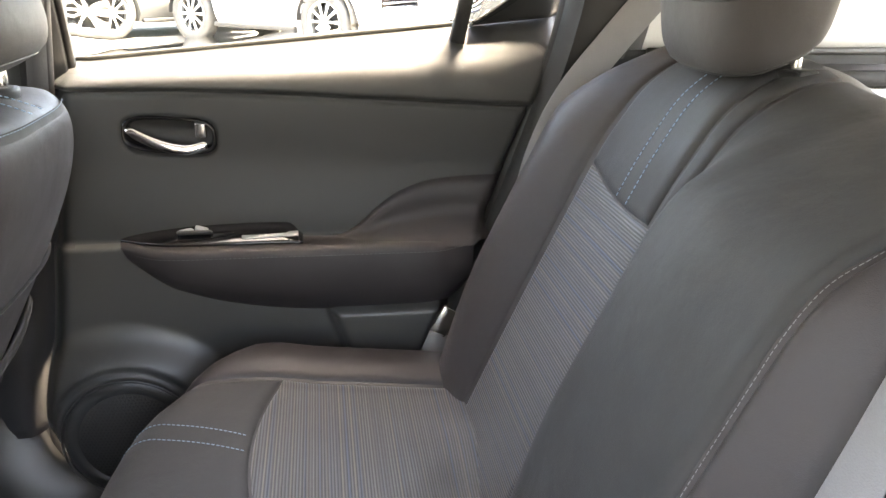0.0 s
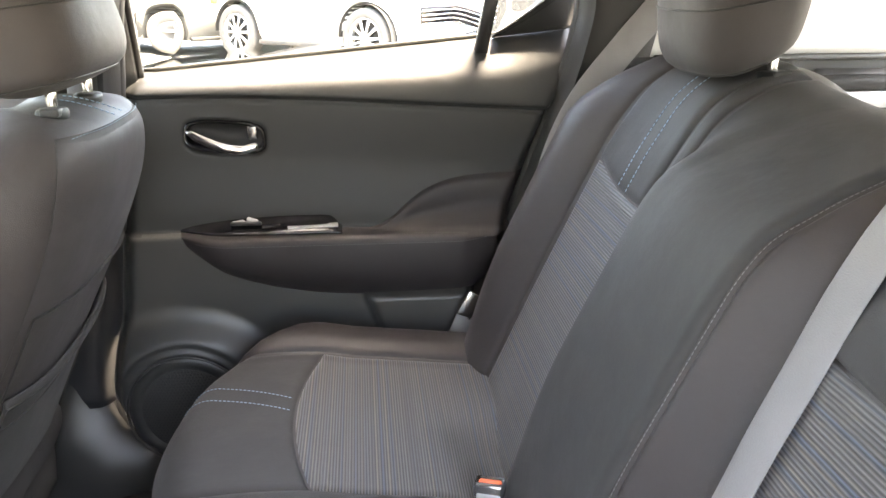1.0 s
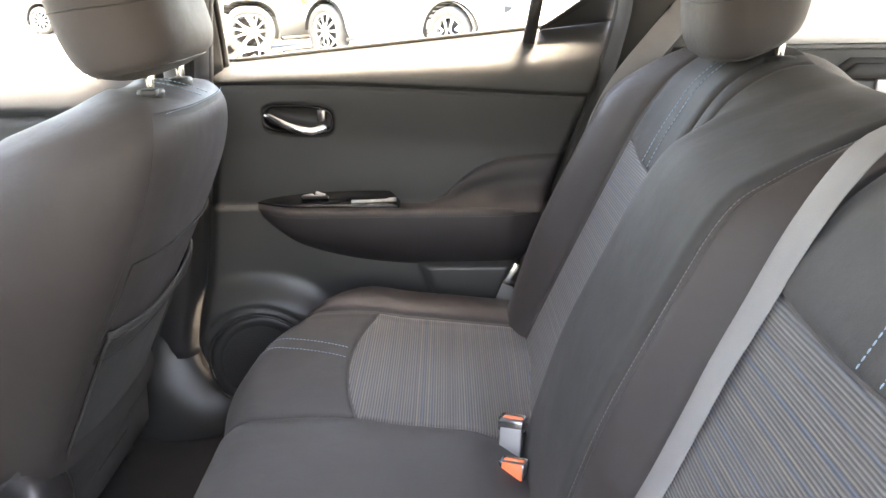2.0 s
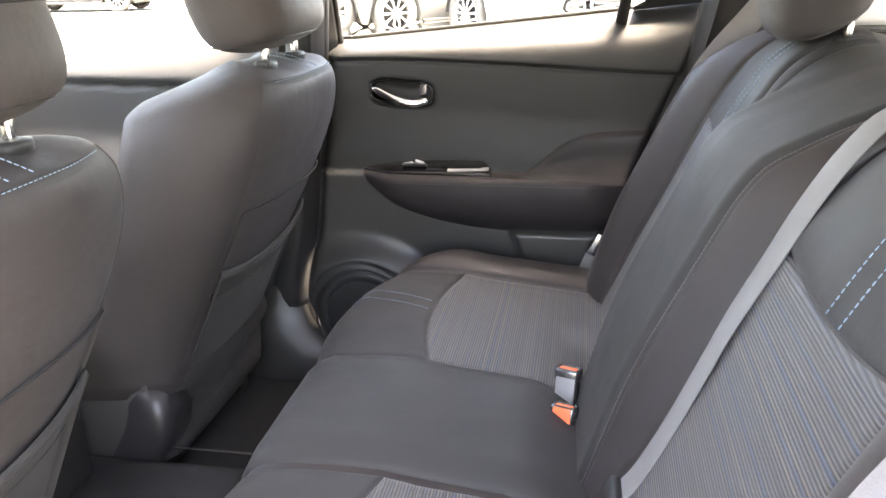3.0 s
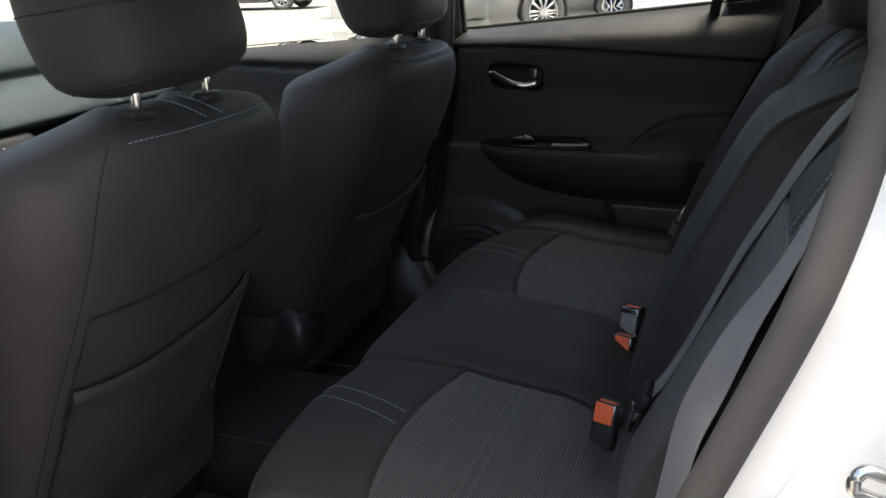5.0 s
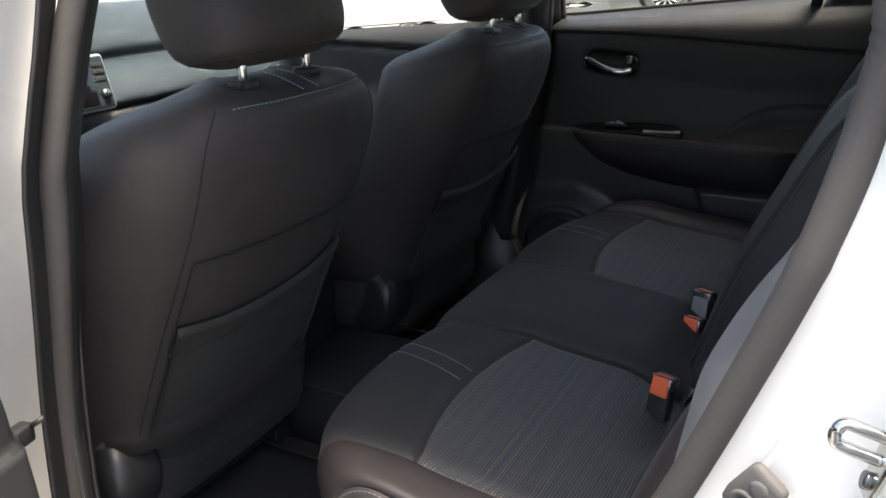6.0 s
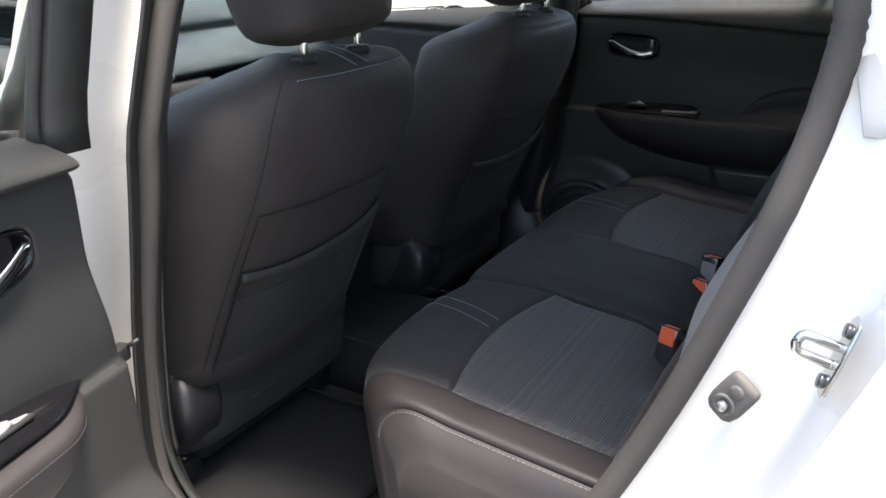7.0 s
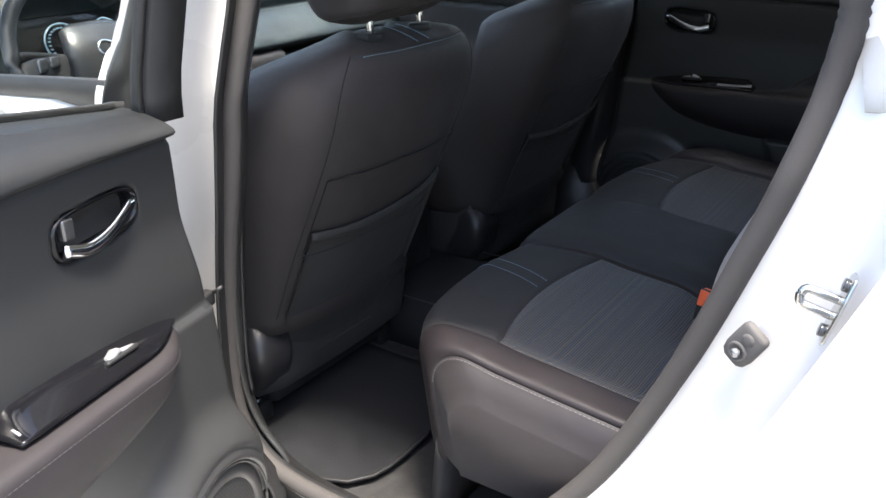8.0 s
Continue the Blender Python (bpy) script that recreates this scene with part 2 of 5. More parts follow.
def rbox(c, s, bevel=0.005, seg=3, m=None):
    bm = bmesh.new()
    bmesh.ops.create_cube(bm, size=1.0)
    for v in bm.verts:
        v.co = Vector((v.co.x * s[0], v.co.y * s[1], v.co.z * s[2]))
    if bevel:
        bmesh.ops.bevel(bm, geom=list(bm.edges), offset=min(bevel, 0.45 * min(s)), segments=seg, profile=0.5, affect="EDGES")
    for v in bm.verts:
        v.co = (m @ v.co if m is not None else v.co) + Vector(c)
    return bm


def spline(pts, n):
    """n + 1 points along a Catmull-Rom curve through pts."""
    P = [Vector(p) for p in pts]
    P = [2 * P[0] - P[1]] + P + [2 * P[-1] - P[-2]]
    out = []
    segs = len(P) - 3
    for k in range(n + 1):
        t = k / n * segs
        i = min(int(t), segs - 1)
        t -= i
        a, b, c, d = P[i:i + 4]
        out.append(0.5 * ((2 * b) + (c - a) * t + (2 * a - 5 * b + 4 * c - d) * t * t + (3 * b - a - 3 * c + d) * t ** 3))
    return out


def lerp_table(x, table):
    """Smooth look-up in rows of (x, value)."""
    if x <= table[0][0]:
        return table[0][1]
    for (a, p), (b, q) in zip(table, table[1:]):
        if x <= b:
            t = (x - a) / (b - a)
            return p + (q - p) * t
    return table[-1][1]


def smooth_table(table, n=60):
    """The same table, rounded off into n rows."""
    pts = spline([(a, b, 0) for a, b in table], n)
    return [(p.x, p.y) for p in pts]


def ss(a, b, x):
    t = min(1, max(0, (x - a) / (b - a)))
    return t * t * (3 - 2 * t)


def puffy(S, corners, nu, nv, puff, sink=0.004, rim=0.012, size=(0.3, 0.3), uv=None):
    """An upholstered panel over a surface S(a, b) -> place; corners maps u, v to a, b. Its rim dips under the body."""
    def at(u, v):
        a, b = corners(u, v)
        p = Vector(S(a, b))
        e = 1e-3
        n = (Vector(S(a + e, b)) - p).cross(Vector(S(a, b + e)) - p)
        n.normalize()
        k = min(u * size[0], (1 - u) * size[0], v * size[1], (1 - v) * size[1]) / rim
        k = min(1.0, k)
        return p + n * (-sink + (puff + sink) * math.sqrt(max(0, 1 - (1 - k) ** 2)))

    # finer rows near the rim
    def ease(t):
        return 0.5 - 0.5 * math.cos(math.pi * t)
    return sheet(lambda u, v: at(ease(u), ease(v)), nu, nv, 0.0, (lambda u, v: uv(*corners(ease(u), ease(v)))) if uv else None)


def stitches(points, r=0.00065, stitch=0.0050, gap=0.0018):
    """Dashed thread along points."""
    pts = [Vector(p) for p in points]
    bm = bmesh.new()
    run, pos = [0.0], 0.0
    for a, b in zip(pts, pts[1:]):
        run.append(run[-1] + (b - a).length)

    def place(d):
        for i in range(len(pts) - 1):
            if d <= run[i + 1] or i == len(pts) - 2:
                k = (d - run[i]) / max(1e-6, run[i + 1] - run[i])
                return pts[i].lerp(pts[i + 1], min(1, max(0, k)))
    while pos + stitch < run[-1]:
        a, b = place(pos), place(pos + stitch)
        d = (b - a).normalized()
        s = d.cross(Vector((0.3, 0.2, 1))).normalized()
        w = d.cross(s)
        V = []
        for q, rr in ((a, 0.4), (a.lerp(b, 0.25), 1), (a.lerp(b, 0.75), 1), (b, 0.4)):
            V.append([bm.verts.new(q + (s * math.cos(t) + w * math.sin(t)) * r * rr) for t in (math.pi * k / 2.5 for k in range(5))])
        for x, y in zip(V, V[1:]):
            for j in range(5):
                bm.faces.new((x[j], y[j], y[(j + 1) % 5], x[(j + 1) % 5]))
        pos += stitch + gap
    return bm


# ---------------------------------------------------------------- rear bench
FRONT_EDGE = smooth_table([(0, -0.088), (0.13, -0.09), (0.28, -0.112), (0.43, -0.095), (0.51, -0.055), (0.58, 0.0), (0.625, 0.065)])
NOSE = 0.055


def cushion_top(x, y):
    ay = abs(y)
    z = 0.668 - 0.11 * max(0, x - 0.10) + 0.006 * math.sin(min(1, max(0, (x + 0.06) / 0.2)) * math.pi)
    z += 0.020 * ss(0.49, 0.56, ay) - 0.05 * ss(0.585, 0.64, ay) ** 2
    z += 0.017 * (1 - ss(0.095, 0.165, ay))
    return z - 0.030 * ss(0.245, 0.345, x) * (1 - ss(0.27, 0.40, ay))


def cushion(a, y):
    """The bench cushion's skin: a runs back from the lip of the nose (below 0: down the front face), y across."""
    xf = lerp_table(abs(y), FRONT_EDGE)
    q = NOSE * math.pi / 2
    zt = cushion_top(xf + NOSE, y)
    if a < 0:
        return (xf - 0.25 * a * 0.5, y, zt - NOSE + a)
    if a < q:
        t = a / NOSE
        return (xf + NOSE - NOSE * math.cos(t), y, zt - NOSE + NOSE * math.sin(t))
    x = xf + NOSE + (a - q)
    return (x, y, cushion_top(x, y))


def along(x, y):
    """The running length a on the cushion's top at which it reaches x."""
    return x - lerp_table(abs(y), FRONT_EDGE) - NOSE + NOSE * math.pi / 2


bench = thing("rear_bench_seat", "dark cloth rear bench seat with striped inserts and blue stitching", "car seat")


def bench_cushion():
    rings = []
    ys = [-0.632, -0.63, -0.622, -0.61] + [-0.59 + 1.18 * k / 56 for k in range(57)] + [0.61, 0.622, 0.63, 0.632]
    for y in ys:
        ring = [(0.44, y, 0.50), (0.30, y, 0.50)]
        end = ss(0.605, 0.632, abs(y)) ** 2
        for k in range(15):
            a = -0.16 + 0.16 * k / 14
            x, _, z = cushion(a, y)
            ring.append((x + 0.012 * end, y, max(z, 0.50 + 0.004 * k)))
        for k in range(1, 9):
            x, _, z = cushion(NOSE * math.pi / 2 * k / 8, y)
            ring.append((x + 0.012 * end, y, z - 0.010 * end))
        xf = ring[-1][0]
        for k in range(1, 15):
            x = xf + (0.40 - xf) * k / 14
            ring.append((x, y, cushion_top(x, y) - 0.010 * end))
        rings.append(ring)
    body = part("seat_cushion", loft(rings), "cloth_side", bench)
    for s in (1, -1):
        def ins(u, v, s=s):
            y = s * (0.148 + (0.366 if s > 0 else 0.386) * v)
            x0 = 0.066 + 0.030 * ((abs(y) - 0.33) / 0.18) ** 2
            return (along(x0 + (0.375 - x0) * u, y), y)
        part("insert", puffy(cushion, ins, 40, 40, 0.004, 0.004, 0.012, (0.31, 0.36), lambda a, y: (cushion(a, y)[0], y)), "insert", body, "grey cloth insert with blue and sand stripes")

        def nose(u, v, s=s):
            y = s * (0.148 + (0.366 if s > 0 else 0.386) * v)
            x0 = 0.066 + 0.030 * ((abs(y) - 0.33) / 0.18) ** 2
            return (-0.155 + (along(x0, y) + 0.155) * u, y)
        part("front_panel", puffy(cushion, nose, 44, 40, 0.005, 0.004, 0.014, (0.33, 0.36)), "cloth", body)

        def wing(u, v, s=s):
            y = s * ((0.516 if s > 0 else 0.537) + (0.088 if s > 0 else 0.067) * v)
            return (-0.150 + (along(0.385, y) + 0.150) * u, y)
        part("side_bolster", puffy(cushion, wing, 50, 16, 0.005, 0.004, 0.012, (0.5, 0.088)), "leather", body, "plum-black leatherette side bolster")
        for yy in ((0.440, 0.406) if s > 0 else (-0.222, -0.253)):
            pts = []
            for k in range(60):
                y = yy - 0.074 * (k / 59) ** 1.9
                x0 = 0.066 + 0.030 * ((abs(y) - 0.33) / 0.18) ** 2
                a = -0.07 + (along(x0, y) + 0.066) * k / 59
                p = Vector(cushion(a, y))
                n = (Vector(cushion(a + 1e-3, y)) - p).cross(Vector((0, 1, 0))).normalized()
                pts.append(p + (n if n.z > 0 or n.x < 0 and n.z >= -0.1 else -n) * 0.0056)
            part("stitching", stitches(pts), "thread", body, "pale blue double stitching")
        pts = []
        for k in range(60):
            y = s * 0.607
            a = 0.0 + (along(0.36, y)) * k / 59
            p = Vector(cushion(a, y))
            pts.append(p + Vector((-0.001, s * 0.003, 0.0015)))
        part("edge_stitching", stitches(pts, 0.0005), "thread_grey", body)
    part("centre_pad", puffy(cushion, lambda u, v: (-0.150 + (along(0.375, -0.142 + 0.284 * v) + 0.150) * u, -0.142 + 0.284 * v), 50, 30, 0.006, 0.004, 0.014, (0.5, 0.284)), "cloth", body)


bench_cushion()

BACK_PROFILE = spline([(0.325, 0, 0.55), (0.36, 0, 0.64), (0.432, 0, 0.80), (0.516, 0, 0.979), (0.556, 0, 1.055), (0.592, 0, 1.108), (0.645, 0, 1.142), (0.70, 0, 1.148), (0.745, 0, 1.128), (0.762, 0, 1.085)], 200)
BACK_RUN = [0.0]
for _a, _b in zip(BACK_PROFILE, BACK_PROFILE[1:]):
    BACK_RUN.append(BACK_RUN[-1] + (_b - _a).length)


def back_height(z):
    """The running length up the backrest's face at which it reaches height z, on the face."""
    for p, r in zip(BACK_PROFILE, BACK_RUN):
        if p.z >= z:
            return r
    return BACK_RUN[-1]


def back_bulge(y):
    ay = abs(y)
    hump = (0.049 + 0.009 * ss(-0.06, 0.08, y)) * (1 - (ss(0.125, 0.222, ay) if y > 0 else ss(0.060, 0.140, ay)))
    outer = 0.052 if y > 0 else 0.032
    return hump + outer * ss(0.455, 0.54, ay) - (outer - 0.012) * ss(0.555, 0.612, ay)


def backrest(r, y):
    """The rear backrest's face: r metres up the face, y across."""
    lo, hi = 0, 200
    while hi - lo > 1:
        md = (lo + hi) // 2
        if BACK_RUN[md] <= r:
            lo = md
        else:
            hi = md
    a, b = BACK_PROFILE[lo], BACK_PROFILE[min(lo + 1, 200)]
    k = (r - BACK_RUN[lo]) / max(1e-6, BACK_RUN[min(lo + 1, 200)] - BACK_RUN[lo])
    p = a + (b - a) * k
    j0, j1 = max(lo - 6, 0), min(lo + 7, 200)
    d = (BACK_PROFILE[j1] - BACK_PROFILE[j0]).normalized()
    n = Vector((-d.z, 0, d.x))
    fade = 1 - 0.75 * ss(0.52, 0.68, r)
    drop = 0.043 * ss(0.29, 0.10, abs(y)) * ss(0.46, 0.64, r) + 0.035 * ss(0.50, 0.66, abs(y)) * ss(0.50, 0.64, r) + 0.012 * ss(0.2, 0.6, abs(y)) * ss(0.5, 0.64, r)
    return p + n * (back_bulge(y) * fade * (0.50 + 0.50 * ss(0.02, 0.30, r))) + Vector((0, y, -drop))


def bench_back():
    rings = []
    ys = [-0.606, -0.602, -0.594] + [-0.58 + 1.16 * k / 98 for k in range(99)] + [0.594, 0.602, 0.606]
    top = BACK_RUN[-1]
    for y in ys:
        inset = 0.02 * ss(0.578, 0.606, abs(y)) ** 2
        ring = []
        for k in range(61):
            p = backrest(top * k / 60, y)
            ring.append((p.x + inset, y, p.z - inset * 0.5))
        e = ring[-1]
        ring += [(e[0] - 0.02, y, e[2] - 0.12), (e[0] - 0.14, y, 0.80), (0.47, y, 0.50), (0.40, y, 0.47)]
        rings.append(ring)
    body = part("backrest", loft(rings), "cloth_side", bench)
    r0 = back_height(0.60)
    for s in (1, -1):
        def edge(y):
            return back_height(0.975) + 0.022 * ((abs(y) - 0.30) / 0.17) ** 2 * (1.0 if abs(y) > 0.30 else 0.5)

        inner = 0.222 if s > 0 else 0.146

        def ins(u, v, s=s):
            a = inner + (0.022 * (1 - u) if s < 0 else 0.0)
            y = s * (a + (0.470 - a) * v)
            return (r0 + (edge(y) - r0) * u, y)
        part("insert", puffy(backrest, ins, 44, 40, 0.004, 0.004, 0.012, (0.42, 0.25), lambda r, y: (r, y)), "insert", body, "grey cloth insert with blue and sand stripes")
        rim = 0.256 if s > 0 else 0.146

        def upper(u, v, s=s):
            y = s * (rim + (0.470 - rim) * v)
            return (edge(y) + (0.735 - edge(y)) * u, y)
        part("upper_panel", puffy(backrest, upper, 36, 36, 0.006, 0.004, 0.014, (0.24, 0.22)), "cloth", body)
        if s > 0:
            part("upper_panel_border", puffy(backrest, lambda u, v: (edge(0.222 + 0.031 * v) + (0.735 - edge(0.222 + 0.031 * v)) * u, 0.222 + 0.031 * v), 30, 10, 0.004, 0.004, 0.010, (0.24, 0.031)), "cloth", body)
        else:
            part("inner_bolster", puffy(backrest, lambda u, v: (0.05 + 0.69 * u, -0.077 - (0.064 + 0.022 * max(0, 1 - u / 0.62)) * v), 40, 20, 0.004, 0.004, 0.010, (0.6, 0.075)), "cloth_side", body, "plum-grey leatherette bolster")

        def outer(u, v, s=s):
            y = s * (0.474 + 0.112 * v)
            return (0.05 + 0.69 * u, y)
        part("outer_bolster", puffy(backrest, outer, 40, 20, 0.005, 0.004, 0.012, (0.6, 0.112)), "cloth_side", body)
        for yy in (0.318, 0.350):
            pts = []
            for k in range(50):
                y = s * (yy + 0.004 * k / 49)
                r = edge(y) + 0.006 + (0.665 - edge(y)) * k / 49
                p = Vector(backrest(r, y))
                n = (Vector(backrest(r + 1e-3, y)) - p).cross(Vector((0, 1, 0))).normalized()
                n = n if n.x < 0 else -n
                pts.append(p + n * 0.0068)
            part("stitching", stitches(pts), "thread", body, "pale blue double stitching")
    part("centre_panel", puffy(backrest, lambda u, v: (0.05 + 0.69 * u, -0.073 + 0.291 * v), 44, 44, 0.006, 0.004, 0.012, (0.6, 0.291)), "cloth_back", body, "wide grey cloth centre panel")
    pts = [Vector(backrest(0.08 + 0.62 * k / 79, -0.0755)) + Vector((-0.0020, -0.0010, 0.0014)) for k in range(80)]
    part("seam_stitching", stitches(pts, 0.00035, 0.0042, 0.0012), "thread_grey", body, "fine grey seam stitching")
    return body


bench_back()


def rounded_block(sections, n=32, power=3.2):
    """Rings of superellipse shape; sections: (centre x, y, z, half depth x, half width y, forward lean of the ring per half depth)."""
    rings = []
    for cx, cy, cz, hx, hy, lean in sections:
        ring = []
        for k in range(n):
            t = 2 * math.pi * k / n
            c, s = math.cos(t), math.sin(t)
            x = math.copysign(abs(c) ** (2 / power), c) * hx
            y = math.copysign(abs(s) ** (2 / power), s) * hy
            ring.append((cx + x, cy + y, cz + x * lean))
        rings.append(ring)
    return loft(rings)


REAR_PAD = ([(0, -0.030), (0.10, -0.052), (0.25, -0.064), (0.6, -0.066), (1, -0.045)], [(0, 0.040), (0.10, 0.062), (0.25, 0.070), (0.6, 0.074), (1, 0.055)], [(0, 0.82), (0.2, 0.94), (0.5, 1.0), (0.8, 0.97), (1, 0.86)])
FRONT_PAD = ([(0, -0.022), (0.07, -0.054), (0.2, -0.080), (0.5, -0.103), (0.8, -0.110), (1, -0.094)], [(0, 0.060), (0.05, 0.078), (0.14, 0.088), (0.28, 0.086), (0.6, 0.066), (1, 0.030)], [(0, 0.84), (0.12, 0.95), (0.35, 1.0), (0.7, 0.93), (1, 0.76)])


def headrest(parent, x, y, z, width, height, pad, post_z, back=0.04, slope=0.30):
    """A padded head restraint on two steel posts, its underside at z; pad: front and rear profile and width by height."""
    front, rear, wide = [smooth_table(t, 40) for t in pad]

    def section(h):
        e = 1.0
        if h < 0.10:
            e = math.sqrt(max(0.0, 1 - (1 - h / 0.10) ** 2))
        elif h > 0.86:
            e = math.sqrt(max(0.0, 1 - ((h - 0.86) / 0.14) ** 2))
        xf, xr, w = lerp_table(h, front), lerp_table(h, rear), lerp_table(h, wide) * width / 2
        return (xf + xr) / 2, (xr - xf) / 2 * (0.30 + 0.70 * e), w * (0.50 + 0.50 * e), slope * (1 - h) ** 2 * 0.7

    secs = []
    n = 30
    for k in range(n + 1):
        h = 0.5 - 0.5 * math.cos(math.pi * k / n)
        c, d, w, lean = section(h)
        secs.append((x + c, y, z + height * h, d, w, lean))
    hr = part("headrest", rounded_block(secs, 64, 3.0), "cloth_seat", parent)

    def skin(h, t, off=0.0004):
        c, d, w, lean = section(h)
        ct, st = math.cos(t), math.sin(t)
        px = math.copysign(abs(ct) ** (2 / 3), ct) * (d + off)
        return (x + c + px, y + math.copysign(abs(st) ** (2 / 3), st) * (w + off), z + height * h + px * lean)
    part("seam", tube([skin(0.42 + 0.02 * math.cos(2 * math.pi * k / 64), 2 * math.pi * k / 64) for k in range(64)], 0.0013, 5, True), "trim_dark", hr)
    # rear seam is a dark tube, coloured like the shade in a groove
    part("rear_seam", tube([skin(0.86 - 0.62 * k / 28, 1.15 - 0.10 * k / 28 - 1.05 * (1 - ss(0.0, 0.55, k / 28))) for k in range(29)], 0.0022, 6), "trim_dark", hr)
    part("underside_seam", tube([skin(0.055, 2 * math.pi * k / 64) for k in range(64)], 0.0011, 5, True), "trim_dark", hr)
    for sgn in (1, -1):
        part("post", tube([(x + back - 0.006, y + sgn * 0.067, post_z - 0.03), (x + back - 0.005, y + sgn * 0.067, post_z + 0.01), (x + back - 0.004, y + sgn * 0.067, z + 0.06)], 0.0062, 14), "steel", hr, "polished steel post")
        _c = (x + back - 0.006, y + sgn * 0.067)
        part("post_collar", rounded_block([(*_c, post_z - 0.010, 0.017, 0.0215, 0), (*_c, post_z - 0.001, 0.0178, 0.0222, 0), (*_c, post_z + 0.003, 0.0165, 0.021, 0), (*_c, post_z + 0.0045, 0.010, 0.013, 0)], 28, 2.2), "trim", hr, "black plastic post collar")
        if sgn < 0:
            part("release_tab", rbox((_c[0] + 0.004, _c[1] - 0.014, post_z + 0.001), (0.022, 0.020, 0.010), 0.003, 3), "trim", hr)
    return hr


for _s in (1, -1):
    headrest(bench, 0.625, _s * 0.325, 1.143, 0.240, 0.20, REAR_PAD, 1.140, back=0.040, slope=0.62)

# ---------------------------------------------------------------- front seats
SEAT_REAR = smooth_table([(0.44, -0.385), (0.52, -0.350), (0.62, -0.308), (0.75, -0.250), (0.85, -0.199), (0.93, -0.160), (0.99, -0.136), (1.04, -0.125), (1.075, -0.126), (1.10, -0.140), (1.118, -0.168)])
SEAT_HALF = smooth_table([(0.44, 0.234), (0.55, 0.249), (0.70, 0.262), (0.85, 0.271), (0.95, 0.269), (1.02, 0.262), (1.060, 0.248), (1.090, 0.216), (1.108, 0.172), (1.118, 0.134)])
SEAT_FLAT = smooth_table([(0.44, 0.196), (0.58, 0.194), (0.75, 0.190), (0.90, 0.190), (1.03, 0.184), (1.09, 0.146), (1.118, 0.09)])


def seat_tip(z):
    """How steeply the shoulders fall towards the front."""
    return 0.29 * ss(0.66, 0.99, z)


def seat_rear(z, w):
    """A front seat's rear skin: z up, w from -1 to 1 across (flat panel, then round the bolsters to the front)."""
    zz = min(max(z, 0.44), 1.118)
    xr, hw, fl = lerp_table(zz, SEAT_REAR), lerp_table(zz, SEAT_HALF), lerp_table(zz, SEAT_FLAT)
    a, s = abs(w), (1 if w >= 0 else -1)
    tip = seat_tip(zz)
    if a <= 0.5:
        k = a / 0.5
        return (xr - 0.030 * k ** 3, s * fl * k, z)
    t = (a - 0.5) / 0.5 * math.pi / 2
    d = 0.195 * (0.84 * (1 - math.cos(t)) + 0.16 * math.sin(t))
    return (xr - 0.030 - d, s * (fl + (hw - fl) * math.sin(t)), z - tip * d)


def saddle(z, y):
    """The top of a front seat dips in the middle, where the head restraint stands."""
    return 0.014 * ss(1.06, 1.118, z) * (1 - ss(0.06, 0.17, abs(y)))


